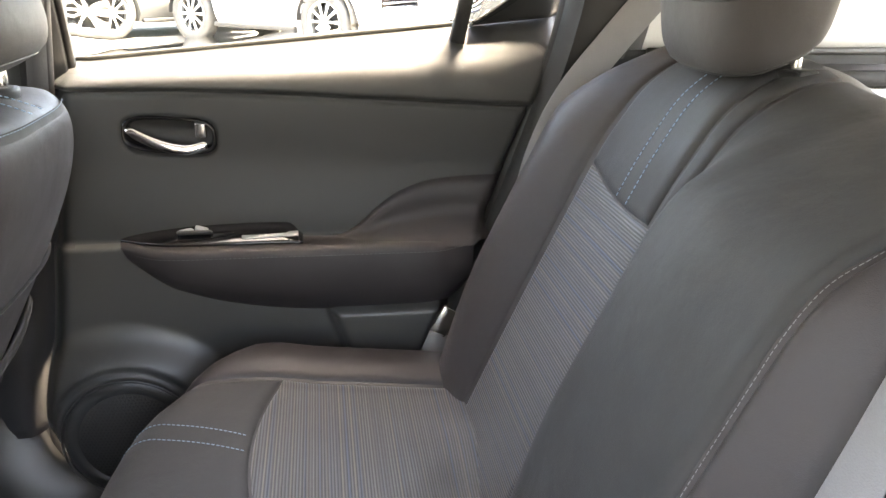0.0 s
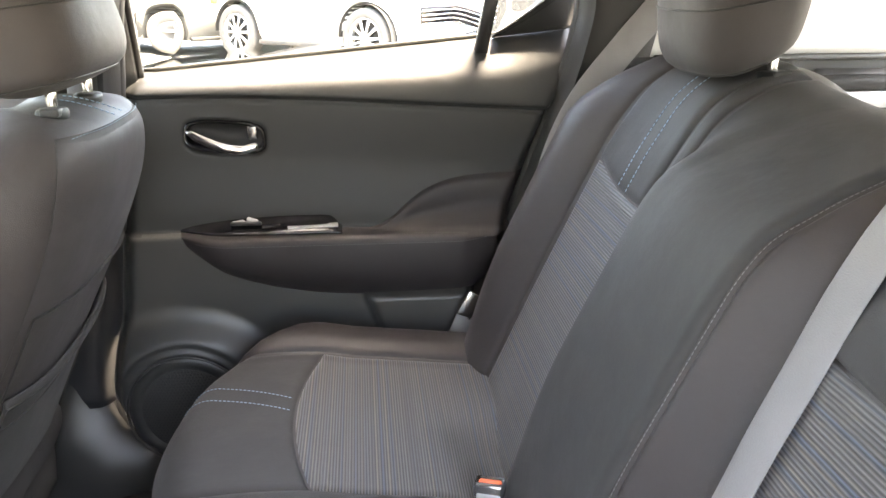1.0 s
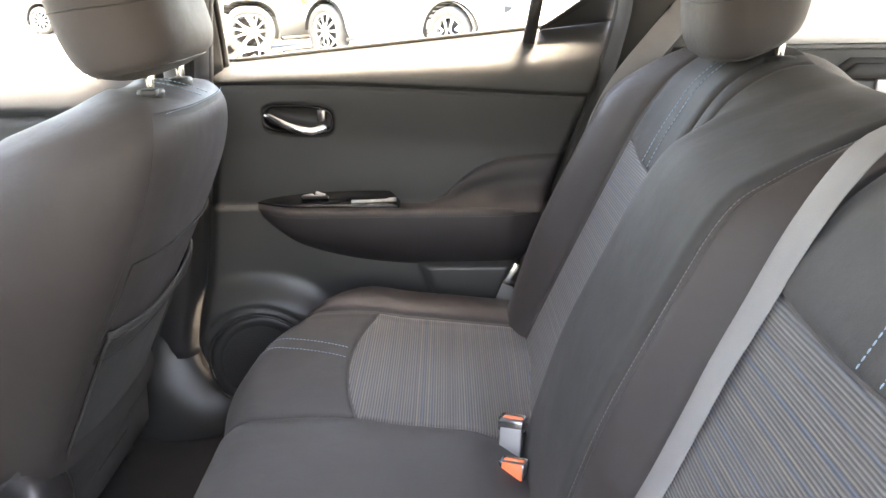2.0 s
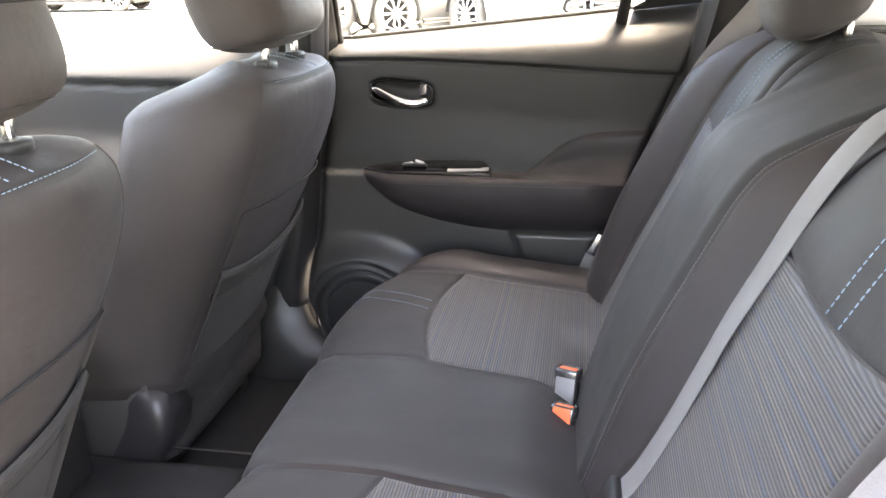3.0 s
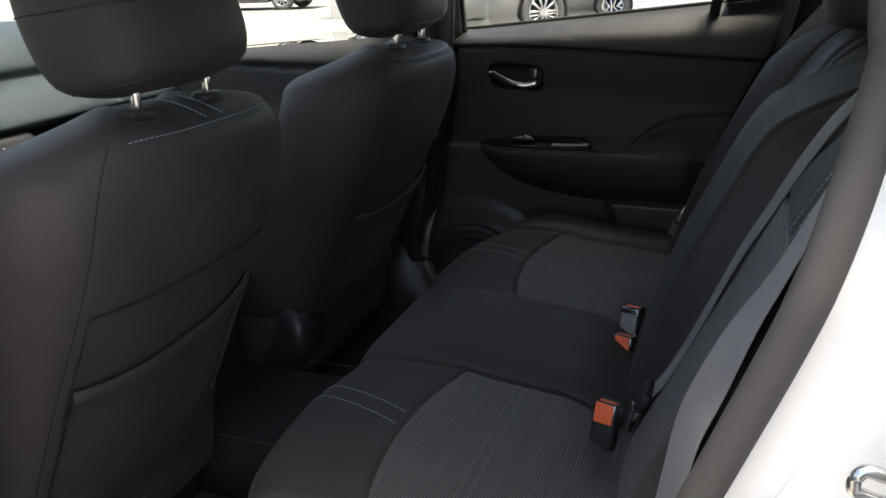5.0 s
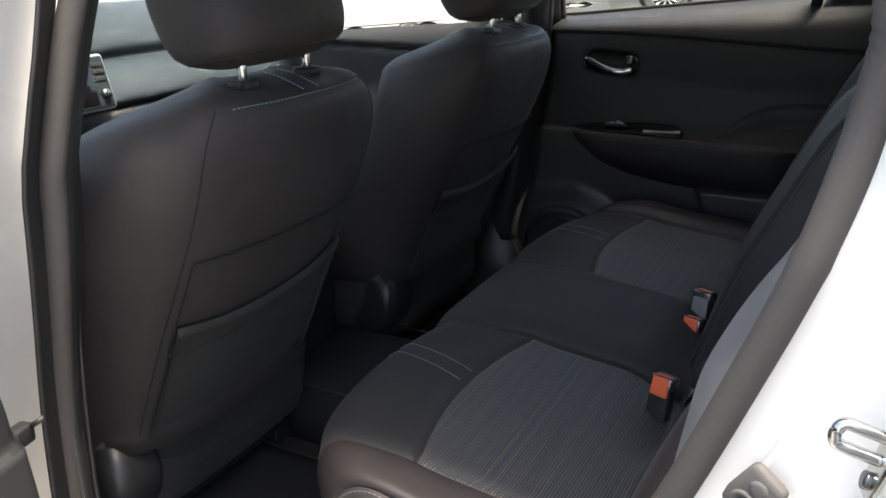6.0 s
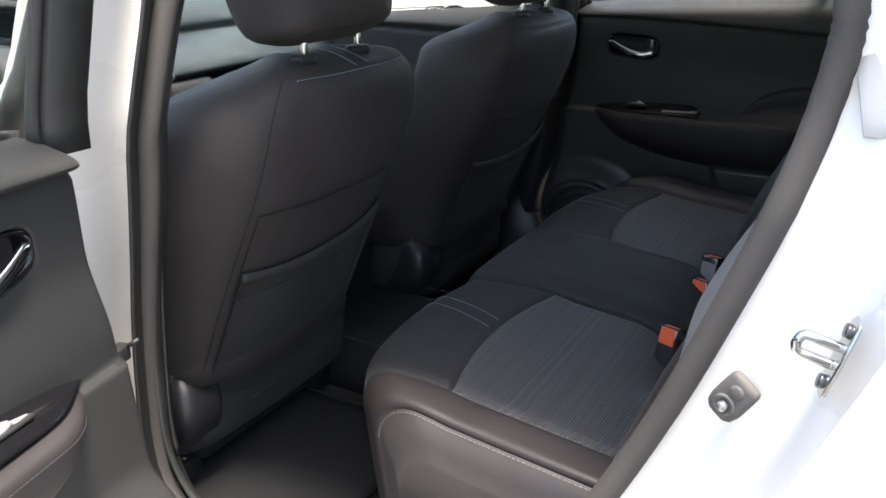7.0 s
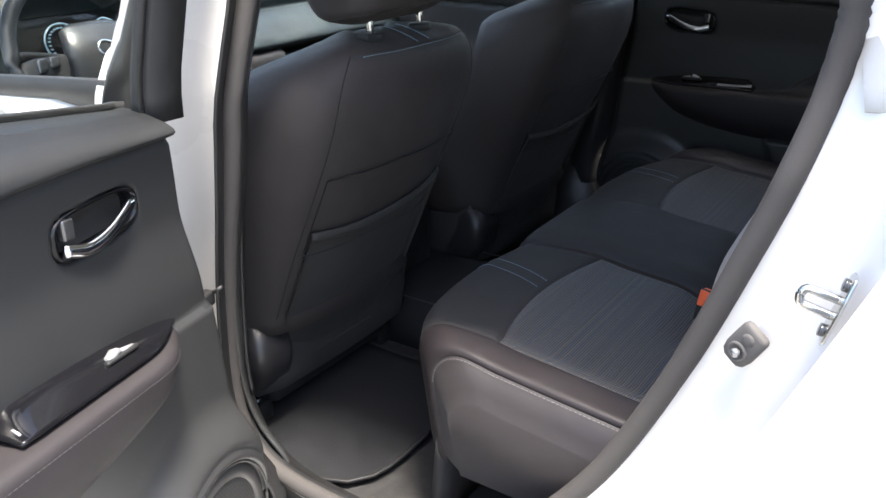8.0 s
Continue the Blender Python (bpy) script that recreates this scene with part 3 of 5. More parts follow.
def front_seat(dy):
    seat = thing("front_seat", "dark cloth front seat with map pocket on its back", "car seat", "front seats")
    rings = []
    for i in range(65):
        z = 0.575 + (1.118 - 0.575) * math.sin(i / 64 * math.pi / 2) ** 0.8
        tip, xr, hw = seat_tip(z), lerp_table(z, SEAT_REAR), lerp_table(z, SEAT_HALF)
        ring = []
        for k in range(49):
            x, y, zz = seat_rear(z, -1 + 2 * k / 48)
            ring.append(Vector((x, y, zz - saddle(z, y))))
        end = ring[-1].x
        for k in range(1, 24):
            w = 1 - 2 * k / 24
            x = end - 0.022 * (1 - w * w) ** 0.5
            ring.append(Vector((x, hw * w, z - tip * (xr - 0.030 - x) - saddle(z, hw * w))))
        if z > 1.090:
            c = sum(ring, Vector()) / len(ring)
            f = math.sqrt(max(0.0, 1 - ((z - 1.090) / 0.028) ** 2))
            ring = [Vector((c.x + (p.x - c.x) * (0.45 + 0.55 * f), c.y + (p.y - c.y) * (0.62 + 0.38 * f), p.z)) for p in ring]
        if z < 0.60:
            ring = [p + Vector((0.018 * (1 - ss(0.575, 0.60, z)), 0, 0)) for p in ring]
        rings.append(ring)
    back = part("backrest", loft(rings), "cloth_seat", seat)
    part("back_panel", puffy(lambda a, b: seat_rear(a, b), lambda u, v: (0.455 + 0.630 * u, 0.5 - 1.0 * v), 50, 40, 0.0012, 0.0012, 0.016, (0.6, 0.36)), "cloth_back", back)
    def lip(v):
        return 0.775 + 0.018 * (2 * v - 1) ** 2 - 0.012 * (2 * v - 1)

    part("pocket_top_panel", puffy(lambda a, b: Vector(seat_rear(a, b)) + Vector((0.0015, 0, 0)), lambda u, v: (0.74 + 0.150 * u, 0.47 - 0.94 * v), 26, 36, 0.003, 0.004, 0.010, (0.15, 0.34)), "cloth_back", back)
    part("map_pocket", puffy(lambda a, b: Vector(seat_rear(a, b)) + Vector((0.006 * ss(0.5, 0.72, a) + 0.0025, 0, 0)), lambda u, v: (0.485 + (lip(v) - 0.485) * u, 0.47 - 0.94 * v), 36, 40, 0.004, 0.006, 0.010, (0.28, 0.34)), "cloth_back", back, "slack cloth map pocket")
    pts = [Vector(seat_rear(lip(k / 30), 0.47 - 0.94 * k / 30)) + Vector((0.0105, 0, 0.0)) for k in range(31)]
    part("pocket_hem", tube(pts, 0.006, 8, squash=(0.003, 0.008)), "cloth_back", back)
    # piping across the top and stitching
    pts = []
    for k in range(121):
        w = -0.44 + 0.88 * k / 120
        x, y, z = seat_rear(1.088 - 0.010 * min(1, abs(w) / 0.5) ** 4 - 0.10 * max(0, abs(w) - 0.5), w)
        out = ss(0.4, 0.9, abs(w))
        pts.append((x + 0.0030 * (1 - out), y + math.copysign(0.0016 * out, w), z + 0.0026 - saddle(1.088, y)))
    part("top_stitching", stitches(pts, 0.00045), "thread", back, "pale blue stitched top seam")
    for yy in (-0.012, 0.020):
        pts = [Vector((-0.137 - 0.075 * k / 12, yy, 1.086 + 0.020 * math.sin(k / 12 * 1.5))) + Vector((0.004, 0, 0.004)) for k in range(13)]
        part("stitching", stitches(pts), "thread", back, "blue double stitching")
    part("lower_flap", sheet(lambda u, v: Vector(seat_rear(0.455 + 0.15 * u, 0.495 - 0.99 * v)) + Vector((-0.004, 0, 0)), 12, 30, 0.012), "cloth_back", back)
    # seat squab and base
    rings = []
    for k in range(25):
        t = k / 24
        x = -0.36 - 0.56 * t
        top = 0.60 + 0.03 * math.sin(t * 2.6) - 0.05 * ss(0.85, 1, t)
        hw = 0.245 - 0.03 * ss(0.8, 1, t) - 0.05 * (1 - ss(0, 0.05, t))
        rings.append([(x, hw * math.cos(q) / max(abs(math.cos(q)), abs(math.sin(q))) ** 0.8, 0.52 + (top - 0.52) * math.sin(q) / max(abs(math.cos(q)), abs(math.sin(q))) ** 0.8) for q in (2 * math.pi * j / 32 for j in range(32))])
    part("seat_cushion", loft(rings), "cloth", seat)
    for s in (1, -1):
        rings = []
        for k in range(13):
            t = k / 12
            sh = math.sqrt(max(0.0, 1 - (max(0, t - 0.6) / 0.4) ** 2 * 0.75))
            rings.append([((-0.358 if s < 0 else -0.385) - 0.075 * sh * (0.62 - 1.0 * math.cos(q)) - 0.012, s * (0.165 + 0.080 * t), (0.512 if s < 0 else 0.534) + 0.082 * sh * math.sin(q) + 0.02 * math.cos(q)) for q in (2 * math.pi * j / 28 for j in range(28))])
        part("hinge_cover", loft(rings), "recliner", seat, "black plastic recliner cover")
        part("seat_rail", rbox((-0.66, s * 0.19, 0.375), (0.50, 0.045, 0.05), 0.006), "trim_dark", seat)
        part("rail_bolt", rounded_block([(-0.43, s * 0.19, 0.385, 0.010, 0.010, 0), (-0.43, s * 0.19, 0.402, 0.009, 0.009, 0), (-0.43, s * 0.19, 0.406, 0.005, 0.005, 0)], 12), "dark_silver", seat)
    part("under_seat_frame", rbox((-0.60, 0, 0.44), (0.42, 0.36, 0.10), 0.02), "trim_dark", seat)
    headrest(seat, -0.215, 0.0, 1.121, 0.276, 0.232, FRONT_PAD, 1.103, back=0.034)
    seat.location = (-0.010, dy, 0)
    return seat


near_seat = front_seat(-0.361)
copy_thing(near_seat, pose(0, 0.371, 0))


# ---------------------------------------------------------------- rear doors
DOOR_FRONT = smooth_table([(0.42, -0.17), (0.45, -0.215), (0.48, -0.26), (0.53, -0.285), (0.60, -0.280), (0.70, -0.262), (0.83, -0.246), (1.0, -0.225), (1.16, -0.206)])
DOOR_REAR = smooth_table([(0.42, 0.20), (0.50, 0.255), (0.607, 0.318), (0.729, 0.372), (0.909, 0.452), (1.026, 0.502), (1.10, 0.532), (1.165, 0.548), (1.26, 0.56)])


def sill_z(x):
    return 1.1165 + 0.0925 * x + 0.01 * max(0, x - 0.3)


def crease_z(x):
    return 1.0615 - 0.05 * ss(-0.1, 0.5, x) * 0.5 - 0.004 * ss(0.3, 0.5, x)


def door_y(x, z):
    """How far out the door's lining lies."""
    zc, zs = crease_z(x), sill_z(x)
    if z > zc:
        t = (z - zc) / (zs - zc)
        y = 0.681 + 0.015 * t + 0.060 * t ** 3 - 0.005 * math.sin(min(1, t * 1.6) * math.pi)
        y += 0.017 * (1 - min(1, (z - zc) / 0.010)) ** 2
    else:
        y = 0.694 + 0.006 * ss(0.0, 0.12, zc - z) - 0.012 * ss(0.09, 0.20, zc - z)
        y += 0.004 * (1 - ss(0.0, 0.008, zc - z))
    low = ss(0.838, 0.828, z)
    y -= 0.010 * low
    y += 0.0045 * math.exp(-((z - 0.834 - 0.012 * x) / 0.0024) ** 2) * ss(-0.10, -0.14, x)
    # loudspeaker housing
    d = math.hypot(x + 0.155, z - 0.510)
    y -= 0.034 * ss(0.20, 0.128, d) * ss(0.75, 0.62, z)
    y += 0.004 * math.exp(-((d - 0.124) / 0.005) ** 2)
    y += 0.016 * ss(0.112, 0.100, d)
    # pull pocket block
    y -= 0.022 * ss(0.166, 0.188, x - 0.35 * (0.70 - z)) * ss(0.724, 0.708, z)
    # soft roll towards the door's ends
    xa, xb = lerp_table(z, DOOR_FRONT), lerp_table(z, DOOR_REAR)
    y += 0.030 * (1 - ss(0.0, 0.035, x - xa)) ** 2 + 0.030 * (1 - ss(0.0, 0.03, xb - x)) ** 2
    # handle bowl
    u, w = (x + 0.058) / 0.069, (z - 0.995 + 0.06 * (x + 0.058)) / 0.0300
    y += 0.034 * ss(1.0, 0.78, math.sqrt(u * u * u * u + w * w * w * w) ** 0.5)
    return y


def rear_door(s, label):
    door = thing("rear_door", label, "car door", "rear doors")

    def lining(u, v):
        z = 0.42 + v * 0.78
        x = lerp_table(z, DOOR_FRONT)
        x = x + (lerp_table(z, DOOR_REAR) - x) * u
        z = 0.42 + v / 0.8 * (crease_z(x) - 0.42) if v < 0.8 else crease_z(x) + (v - 0.8) / 0.2 * (sill_z(x) - crease_z(x))
        return (x, s * door_y(x, z), z)
    bm = sheet(lining, 170, 190)
    for f in bm.faces:
        c = f.calc_center_median()
        if c.z < 0.834 + 0.012 * c.x:
            f.material_index = 1
    trim = part("door_lining", bm, "trim", door, "charcoal moulded door lining")
    trim.data.materials.append(M["trim_low"])
    # sheet metal behind the lining
    def shell(u, v):
        z = 0.36 + v * (sill_z(0.1) - 0.42)
        xa, xb = lerp_table(z, DOOR_FRONT) - 0.012, lerp_table(z, DOOR_REAR) + 0.025
        x = xa + (xb - xa) * u
        return (x, s * (0.862 - 0.06 * ss(0.9, 1.15, z) - 0.05 * ss(0.6, 0.36, z)), z + (sill_z(x) - sill_z(0.1)) * v)
    part("outer_skin", sheet(shell, 30, 30, 0.004), "paint", door, "white painted outer skin")
    def edge(u, v, rear):
        z = 0.36 + v * 0.66
        x = lerp_table(max(z, 0.42), DOOR_REAR) + 0.022 if rear else lerp_table(max(z, 0.42), DOOR_FRONT) - 0.010
        return (x - (0.018 * (1 - u) if rear else -0.012 * (1 - u)), s * (0.722 + 0.13 * u), z)
    part("front_edge", sheet(lambda u, v: edge(u, v, False), 6, 30, 0.003), "paint", door)
    part("rear_edge", sheet(lambda u, v: edge(u, v, True), 6, 30, 0.003), "paint", door)
    part("bottom_edge", sheet(lambda u, v: (-0.20 + 0.42 * u, s * (0.72 + 0.12 * v), 0.40), 10, 4, 0.003), "paint", door)
    # armrest
    BOT = smooth_table([(-0.166, 0.828), (-0.160, 0.814), (-0.145, 0.799), (-0.105, 0.776), (-0.06, 0.754), (0.03, 0.728), (0.15, 0.713), (0.30, 0.712), (0.375, 0.718), (0.40, 0.735)])
    rings = []
    for k in range(61):
        t = k / 60
        x = -0.166 + 0.566 * (0.5 - 0.5 * math.cos(math.pi * t)) ** 0.9
        zb = lerp_table(x, BOT)
        zt = 0.836 - 0.004 * t
        inn = 0.632 + 0.060 * (1 - ss(-0.175, -0.04, x)) ** 1.6 + 0.028 * ss(0.33, 0.40, x)
        h = zt - zb
        ring = [(x, 0.73, zt), (x, 0.70, zt + 0.001)]
        ring += [(x, inn + 0.018, zt), (x, inn + 0.008, zt - 0.0015), (x, inn + 0.002, zt - 0.006), (x, inn, zt - min(0.014, 0.2 * h))]
        for q in (0.35, 0.55, 0.72, 0.85, 0.94, 1.0):
            ring.append((x, inn + 0.002 + 0.045 * max(0, q - 0.35) ** 2.2 / 0.65 ** 2.2, zt - h * q))
        ring += [(x, 0.715, zb + 0.002), (x, 0.73, zb + 0.004)]
        rings.append([(a, s * b, c) for a, b, c in ring])
    arm = part("armrest", loft(rings), "armcloth", door, "plum-black padded armrest")
    part("stitching", stitches([(x, s * (0.632 + 0.060 * (1 - ss(-0.175, -0.04, x)) ** 1.6 + 0.028 * ss(0.33, 0.40, x) - 0.0012), 0.822 - 0.003 * (x + 0.12)) for x in (-0.115 + 0.50 * k / 60 for k in range(61))], 0.0004), "thread_dark", arm)
    # padded wing that rises behind the armrest
    TOP = smooth_table([(0.15, 0.832), (0.185, 0.836), (0.214, 0.849), (0.245, 0.878), (0.275, 0.901), (0.31, 0.917), (0.345, 0.925), (0.40, 0.929), (0.47, 0.930)])

    def wing(u, v):
        x = 0.15 + 0.315 * u
        zt = lerp_table(x, TOP)
        x = min(x, lerp_table(zt, DOOR_REAR) - 0.004)
        z = 0.826 + (zt - 0.826) * v
        h = zt - 0.826
        y = door_y(x, z) - 0.010 - 0.030 * (1 - v) ** 2.2 + 0.014 * ss(0.86, 1.0, v)
        y += 0.012 * math.exp(-((v - 0.42) / 0.22) ** 2) * ss(0.02, 0.08, h)
        return (x, s * y, z)
    part("wing_pad", sheet(wing, 50, 24, 0.0), "armcloth", door, "plum-black padded wing")
    # gloss switch panel, set in the armrest's top
    def plate(u, v, dz=0.0):
        x = -0.150 + 0.282 * u
        w = math.sin(math.pi * min(1, 0.04 + u * 0.60)) ** 0.75 * (1 - ss(0.90, 1.0, u) ** 2)
        a = 0.652 + 0.044 * (1 - ss(-0.175, -0.04, x)) ** 1.6
        y = a + (0.702 - a) * v
        z = 0.8375 + 0.028 * v * w + 0.002 * math.sin(math.pi * v) + dz
        return (x, s * y, z)
    panel = part("switch_panel", sheet(plate, 44, 12, 0.004), "gloss", door, "gloss black window switch panel")
    well = part("window_switch", rbox((-0.030, s * 0.676, 0.8490), (0.052, 0.026, 0.006), 0.0028, 3, pose(0, 0, 0, s * -26, 0, 0)), "trim_dark", panel)
    part("rocker_front", rbox((-0.043, s * 0.676, 0.8515), (0.022, 0.019, 0.0070), 0.003, 3, pose(0, 0, 0, s * -26, -10, 0)), "satin", well)
    part("rocker_lift", rbox((-0.020, s * 0.676, 0.8545), (0.020, 0.020, 0.0080), 0.003, 3, pose(0, 0, 0, s * -26, 18, 0)), "satin", well)
    part("silver_inlay", ribbon([(0.040 + 0.085 * k / 10, s * (0.6630 + 0.004 * k / 10), 0.8445 + 0.002 * k / 10) for k in range(11)], (0, s * 1, 0.40), 0.0110, 0.002), "satin", panel, "silver inlay strip")
    # inside door pull
    def oval(t, a, b, p=3.4):
        c, q = math.cos(t), math.sin(t)
        return (math.copysign(abs(c) ** (2 / p), c) * a, math.copysign(abs(q) ** (2 / p), q) * b * (1 - 0.18 * (1 - c) / 2 * (q < 0)))
    rings = []
    for a, b, y in ((0.069, 0.0300, 0.006), (0.067, 0.0285, -0.004), (0.064, 0.0255, -0.005), (0.061, 0.0225, 0.006), (0.058, 0.020, 0.022)):
        rings.append([(-0.058 + p[0], s * (0.700 + y), 0.995 + p[1] - 0.06 * p[0]) for p in (oval(2 * math.pi * k / 48, a, b) for k in range(48))])
    bez = part("handle_bezel", loft(rings, caps=False), "gloss", door, "gloss black handle bezel")
    part("bowl", sheet(lambda u, v: (-0.058 + 0.062 * v * oval(2 * math.pi * u, 1, 1)[0], s * (0.714 + 0.010 * (1 - v * v)), 0.995 + 0.0205 * v * oval(2 * math.pi * u, 1, 1)[1] - 0.06 * 0.062 * v * oval(2 * math.pi * u, 1, 1)[0]), 40, 8), "trim_dark", bez)
    lev = []
    for k in range(25):
        t = k / 24
        x = -0.120 + 0.116 * t
        z = 1.004 - 0.030 * math.sin(min(1, t * 1.25) * math.pi / 2) ** 1.1 + 0.006 * ss(0.75, 1, t)
        y = 0.698 - 0.006 * math.sin(t * math.pi)
        h = 0.0075 + 0.003 * (1 - t)
        if t < 0.06:
            h *= 0.55
        lev.append([(x - 0.15 * h * math.sin(q), s * (y + 0.005 * math.cos(q)), z + h * math.sin(q)) for q in (2 * math.pi * j / 12 for j in range(12))])
    part("pull_lever", loft(lev), "chrome", bez, "chrome pull lever")
    part("lock_tab", rbox((-0.012, s * 0.699, 1.003), (0.017, 0.012, 0.024), 0.003), "dark_silver", bez)
    # loudspeaker
    C = Vector((-0.155, 0, 0.510))
    disc = sheet(lambda u, v: (C.x + 0.082 * v * math.cos(2 * math.pi * u), s * (0.655 - 0.006 * (1 - v * v)), C.z + 0.082 * v * math.sin(2 * math.pi * u)), 48, 14)
    spk = part("speaker_grille", disc, "grille", door, "round black speaker grille")
    part("speaker_bezel", loft([[(C.x + a * math.cos(t), s * y, C.z + a * math.sin(t)) for t in (2 * math.pi * k / 48 for k in range(48))] for a, y in ((0.081, 0.660), (0.083, 0.652), (0.095, 0.653), (0.104, 0.655), (0.108, 0.672))], caps=False), "trim_low", spk)
    part("speaker_ring", tube([(C.x + 0.106 * math.cos(t), s * 0.650, C.z + 0.106 * math.sin(t)) for t in (2 * math.pi * k / 64 for k in range(64))], 0.0026, 8, True), "trim_low", spk)
    dots = bmesh.new()
    for i in range(-15, 16):
        for j in range(-15, 16):
            x, z = 0.0062 * (i + 0.5 * (j % 2)), 0.0054 * j
            r = math.hypot(x, z)
            if r < 0.078:
                y = s * (0.655 - 0.006 * (1 - (r / 0.082) ** 2) - 0.0006)
                q = [dots.verts.new((C.x + x + 0.0017 * math.cos(t), y, C.z + z + 0.0017 * math.sin(t))) for t in (math.pi * k / 3 for k in range(6))]
                dots.faces.new(q)
    d = part("perforation", dots, "rubber", spk, smooth=False)
    tagged(d, kind="stuff")
    # window: frame, run channel, divider bar, quarter trim, panes
    def frame_pt(x, z):
        return (x, s * (0.726 - 0.20 * max(0, z - 1.12) - 0.12 * max(0, z - 1.12) ** 2), z)
    FZ = (1.075, 1.105, 1.14, 1.22, 1.30, 1.38, 1.43)
    ff = part("front_frame", ribbon([frame_pt(-0.228 - 0.03 * (z - 1.10) + 0.45 * max(0, z - 1.25) ** 1.5, z) for z in FZ], (1, 0, 0), 0.066, 0.020), "trim", door, "charcoal window frame")
    part("glass_run", ribbon([(p[0] + 0.037, p[1] + s * 0.006, p[2]) for p in (frame_pt(-0.228 - 0.03 * (z - 1.10) + 0.45 * max(0, z - 1.25) ** 1.5, z) for z in FZ)], (1, 0, 0), 0.010, 0.014), "rubber", ff)
    part("frame_seal", ribbon([(p[0] - 0.041, p[1] + s * 0.010, p[2]) for p in (frame_pt(-0.228 - 0.03 * (z - 1.10) + 0.45 * max(0, z - 1.25) ** 1.5, z) for z in FZ[2:])], (1, s * 0.5, 0), 0.020, 0.010), "rubber", door)
    for z in (1.15, 1.20, 1.25):
        p = frame_pt(-0.228 - 0.03 * (z - 1.10), z)
        part("seal_clip", rbox((p[0] - 0.040, p[1] + s * 0.003, z), (0.008, 0.008, 0.010), 0.002, 2), "trim_low", door)
    strap = part("check_strap", rbox((-0.262, s * 0.722, 0.815), (0.034, 0.018, 0.022), 0.004, 3), "trim_dark", door)
    part("strap_pin", tube([(-0.272, s * 0.712, 0.824), (-0.278, s * 0.700, 0.832)], 0.003, 10), "trim_dark", strap)
    part("top_frame", ribbon([frame_pt(x, 1.43 - 0.35 * (x - 0.1) ** 2 - 0.03 * max(0, x)) for x in (-0.15, -0.05, 0.05, 0.15, 0.25, 0.35, 0.45, 0.52)], (0, 0, 1), 0.045, 0.02), "trim_dark", door)
    part("divider_bar", ribbon([frame_pt(0.380 + 0.16 * (z - 1.15), z) for z in (1.13, 1.20, 1.28, 1.36, 1.395)], (1, 0, 0), 0.022, 0.02), "trim_dark", door)
    part("sill_seal", ribbon([(x, s * (door_y(x, sill_z(x) - 0.001) + 0.006), sill_z(x) + 0.002) for x in (-0.20 + 0.62 * k / 20 for k in range(21))], (0, 1, 0), 0.014, 0.007), "rubber", door)

    def tri(u, v):
        x = 0.400 + 0.152 * u
        lo = sill_z(x) - 0.004
        hi = lo + 0.006 + 0.098 * u ** 1.15
        y0, y1 = door_y(x, sill_z(x) - 0.002) - 0.004, 0.716 - 0.10 * (hi - lo)
        return (x, s * (y0 + (y1 - y0) * v ** 0.8), lo + (hi - lo) * v)
    part("quarter_trim", sheet(tri, 24, 14, 0.004), "trim", door)

    def pane(u, v):
        x = -0.195 + 0.575 * u + 0.16 * v * 0.25
        z0 = sill_z(x) - 0.01
        z = z0 + (1.40 - 0.02 * u - z0) * v
        return frame_pt(x, z)
    g = part("pane", sheet(pane, 10, 10, 0.0035), "glass", door, "clear side glass")
    g.visible_shadow = False
    g2 = part("quarter_pane", sheet(lambda u, v: frame_pt(0.395 + 0.155 * u, 1.15 + 0.10 * u ** 1.15 + (0.23 - 0.15 * u) * v), 6, 6, 0.0035), "glass", door)
    g2.visible_shadow = False
    return door


rear_door(1, "closed rear door with charcoal lining and black armrest")
open_door = rear_door(-1, "open rear door with charcoal lining, swung out on its hinges")
DOOR_AT, DOOR_TURN = (-0.186, -0.811, -0.022), 73.7
open_door.matrix_world = Matrix.Translation(DOOR_AT) @ Matrix.Rotation(radians(-DOOR_TURN), 4, "Z") @ Matrix.Translation((0.0, 0.0, 0.93)) @ Matrix.Rotation(radians(-3.2), 4, "Y") @ Matrix.Translation((0.25, 0.70, -0.93))

# ---------------------------------------------------------------- floor and shell of the car
setting("floor", sheet(lambda u, v: (-1.35 + 1.72 * u, -0.70 + 1.40 * v, 0.345 + 0.012 * math.sin(7 * u) * math.sin(9 * v) * 0.2), 40, 30, 0.02), "carpet", "black needle-felt carpet of the car's footwell", "car floor")


def tunnel(u, v):
    y = -0.15 + 0.32 * v
    e = 1 - abs(2 * v - 1) ** 10
    return (-1.2 + 1.12 * u, y, 0.345 + 0.125 * e)


tn = thing("floor_tunnel", "low black carpeted tunnel between the footwells", "floor tunnel")
part("hump", sheet(tunnel, 20, 24, 0.004), "mat", tn)
for _y in (-0.142, 0.162):
    part("edge_welt", tube([(-1.15 + 1.05 * k / 12, _y, 0.4715) for k in range(13)], 0.0016, 6), "trim_low", tn, "smooth grey edge welt")


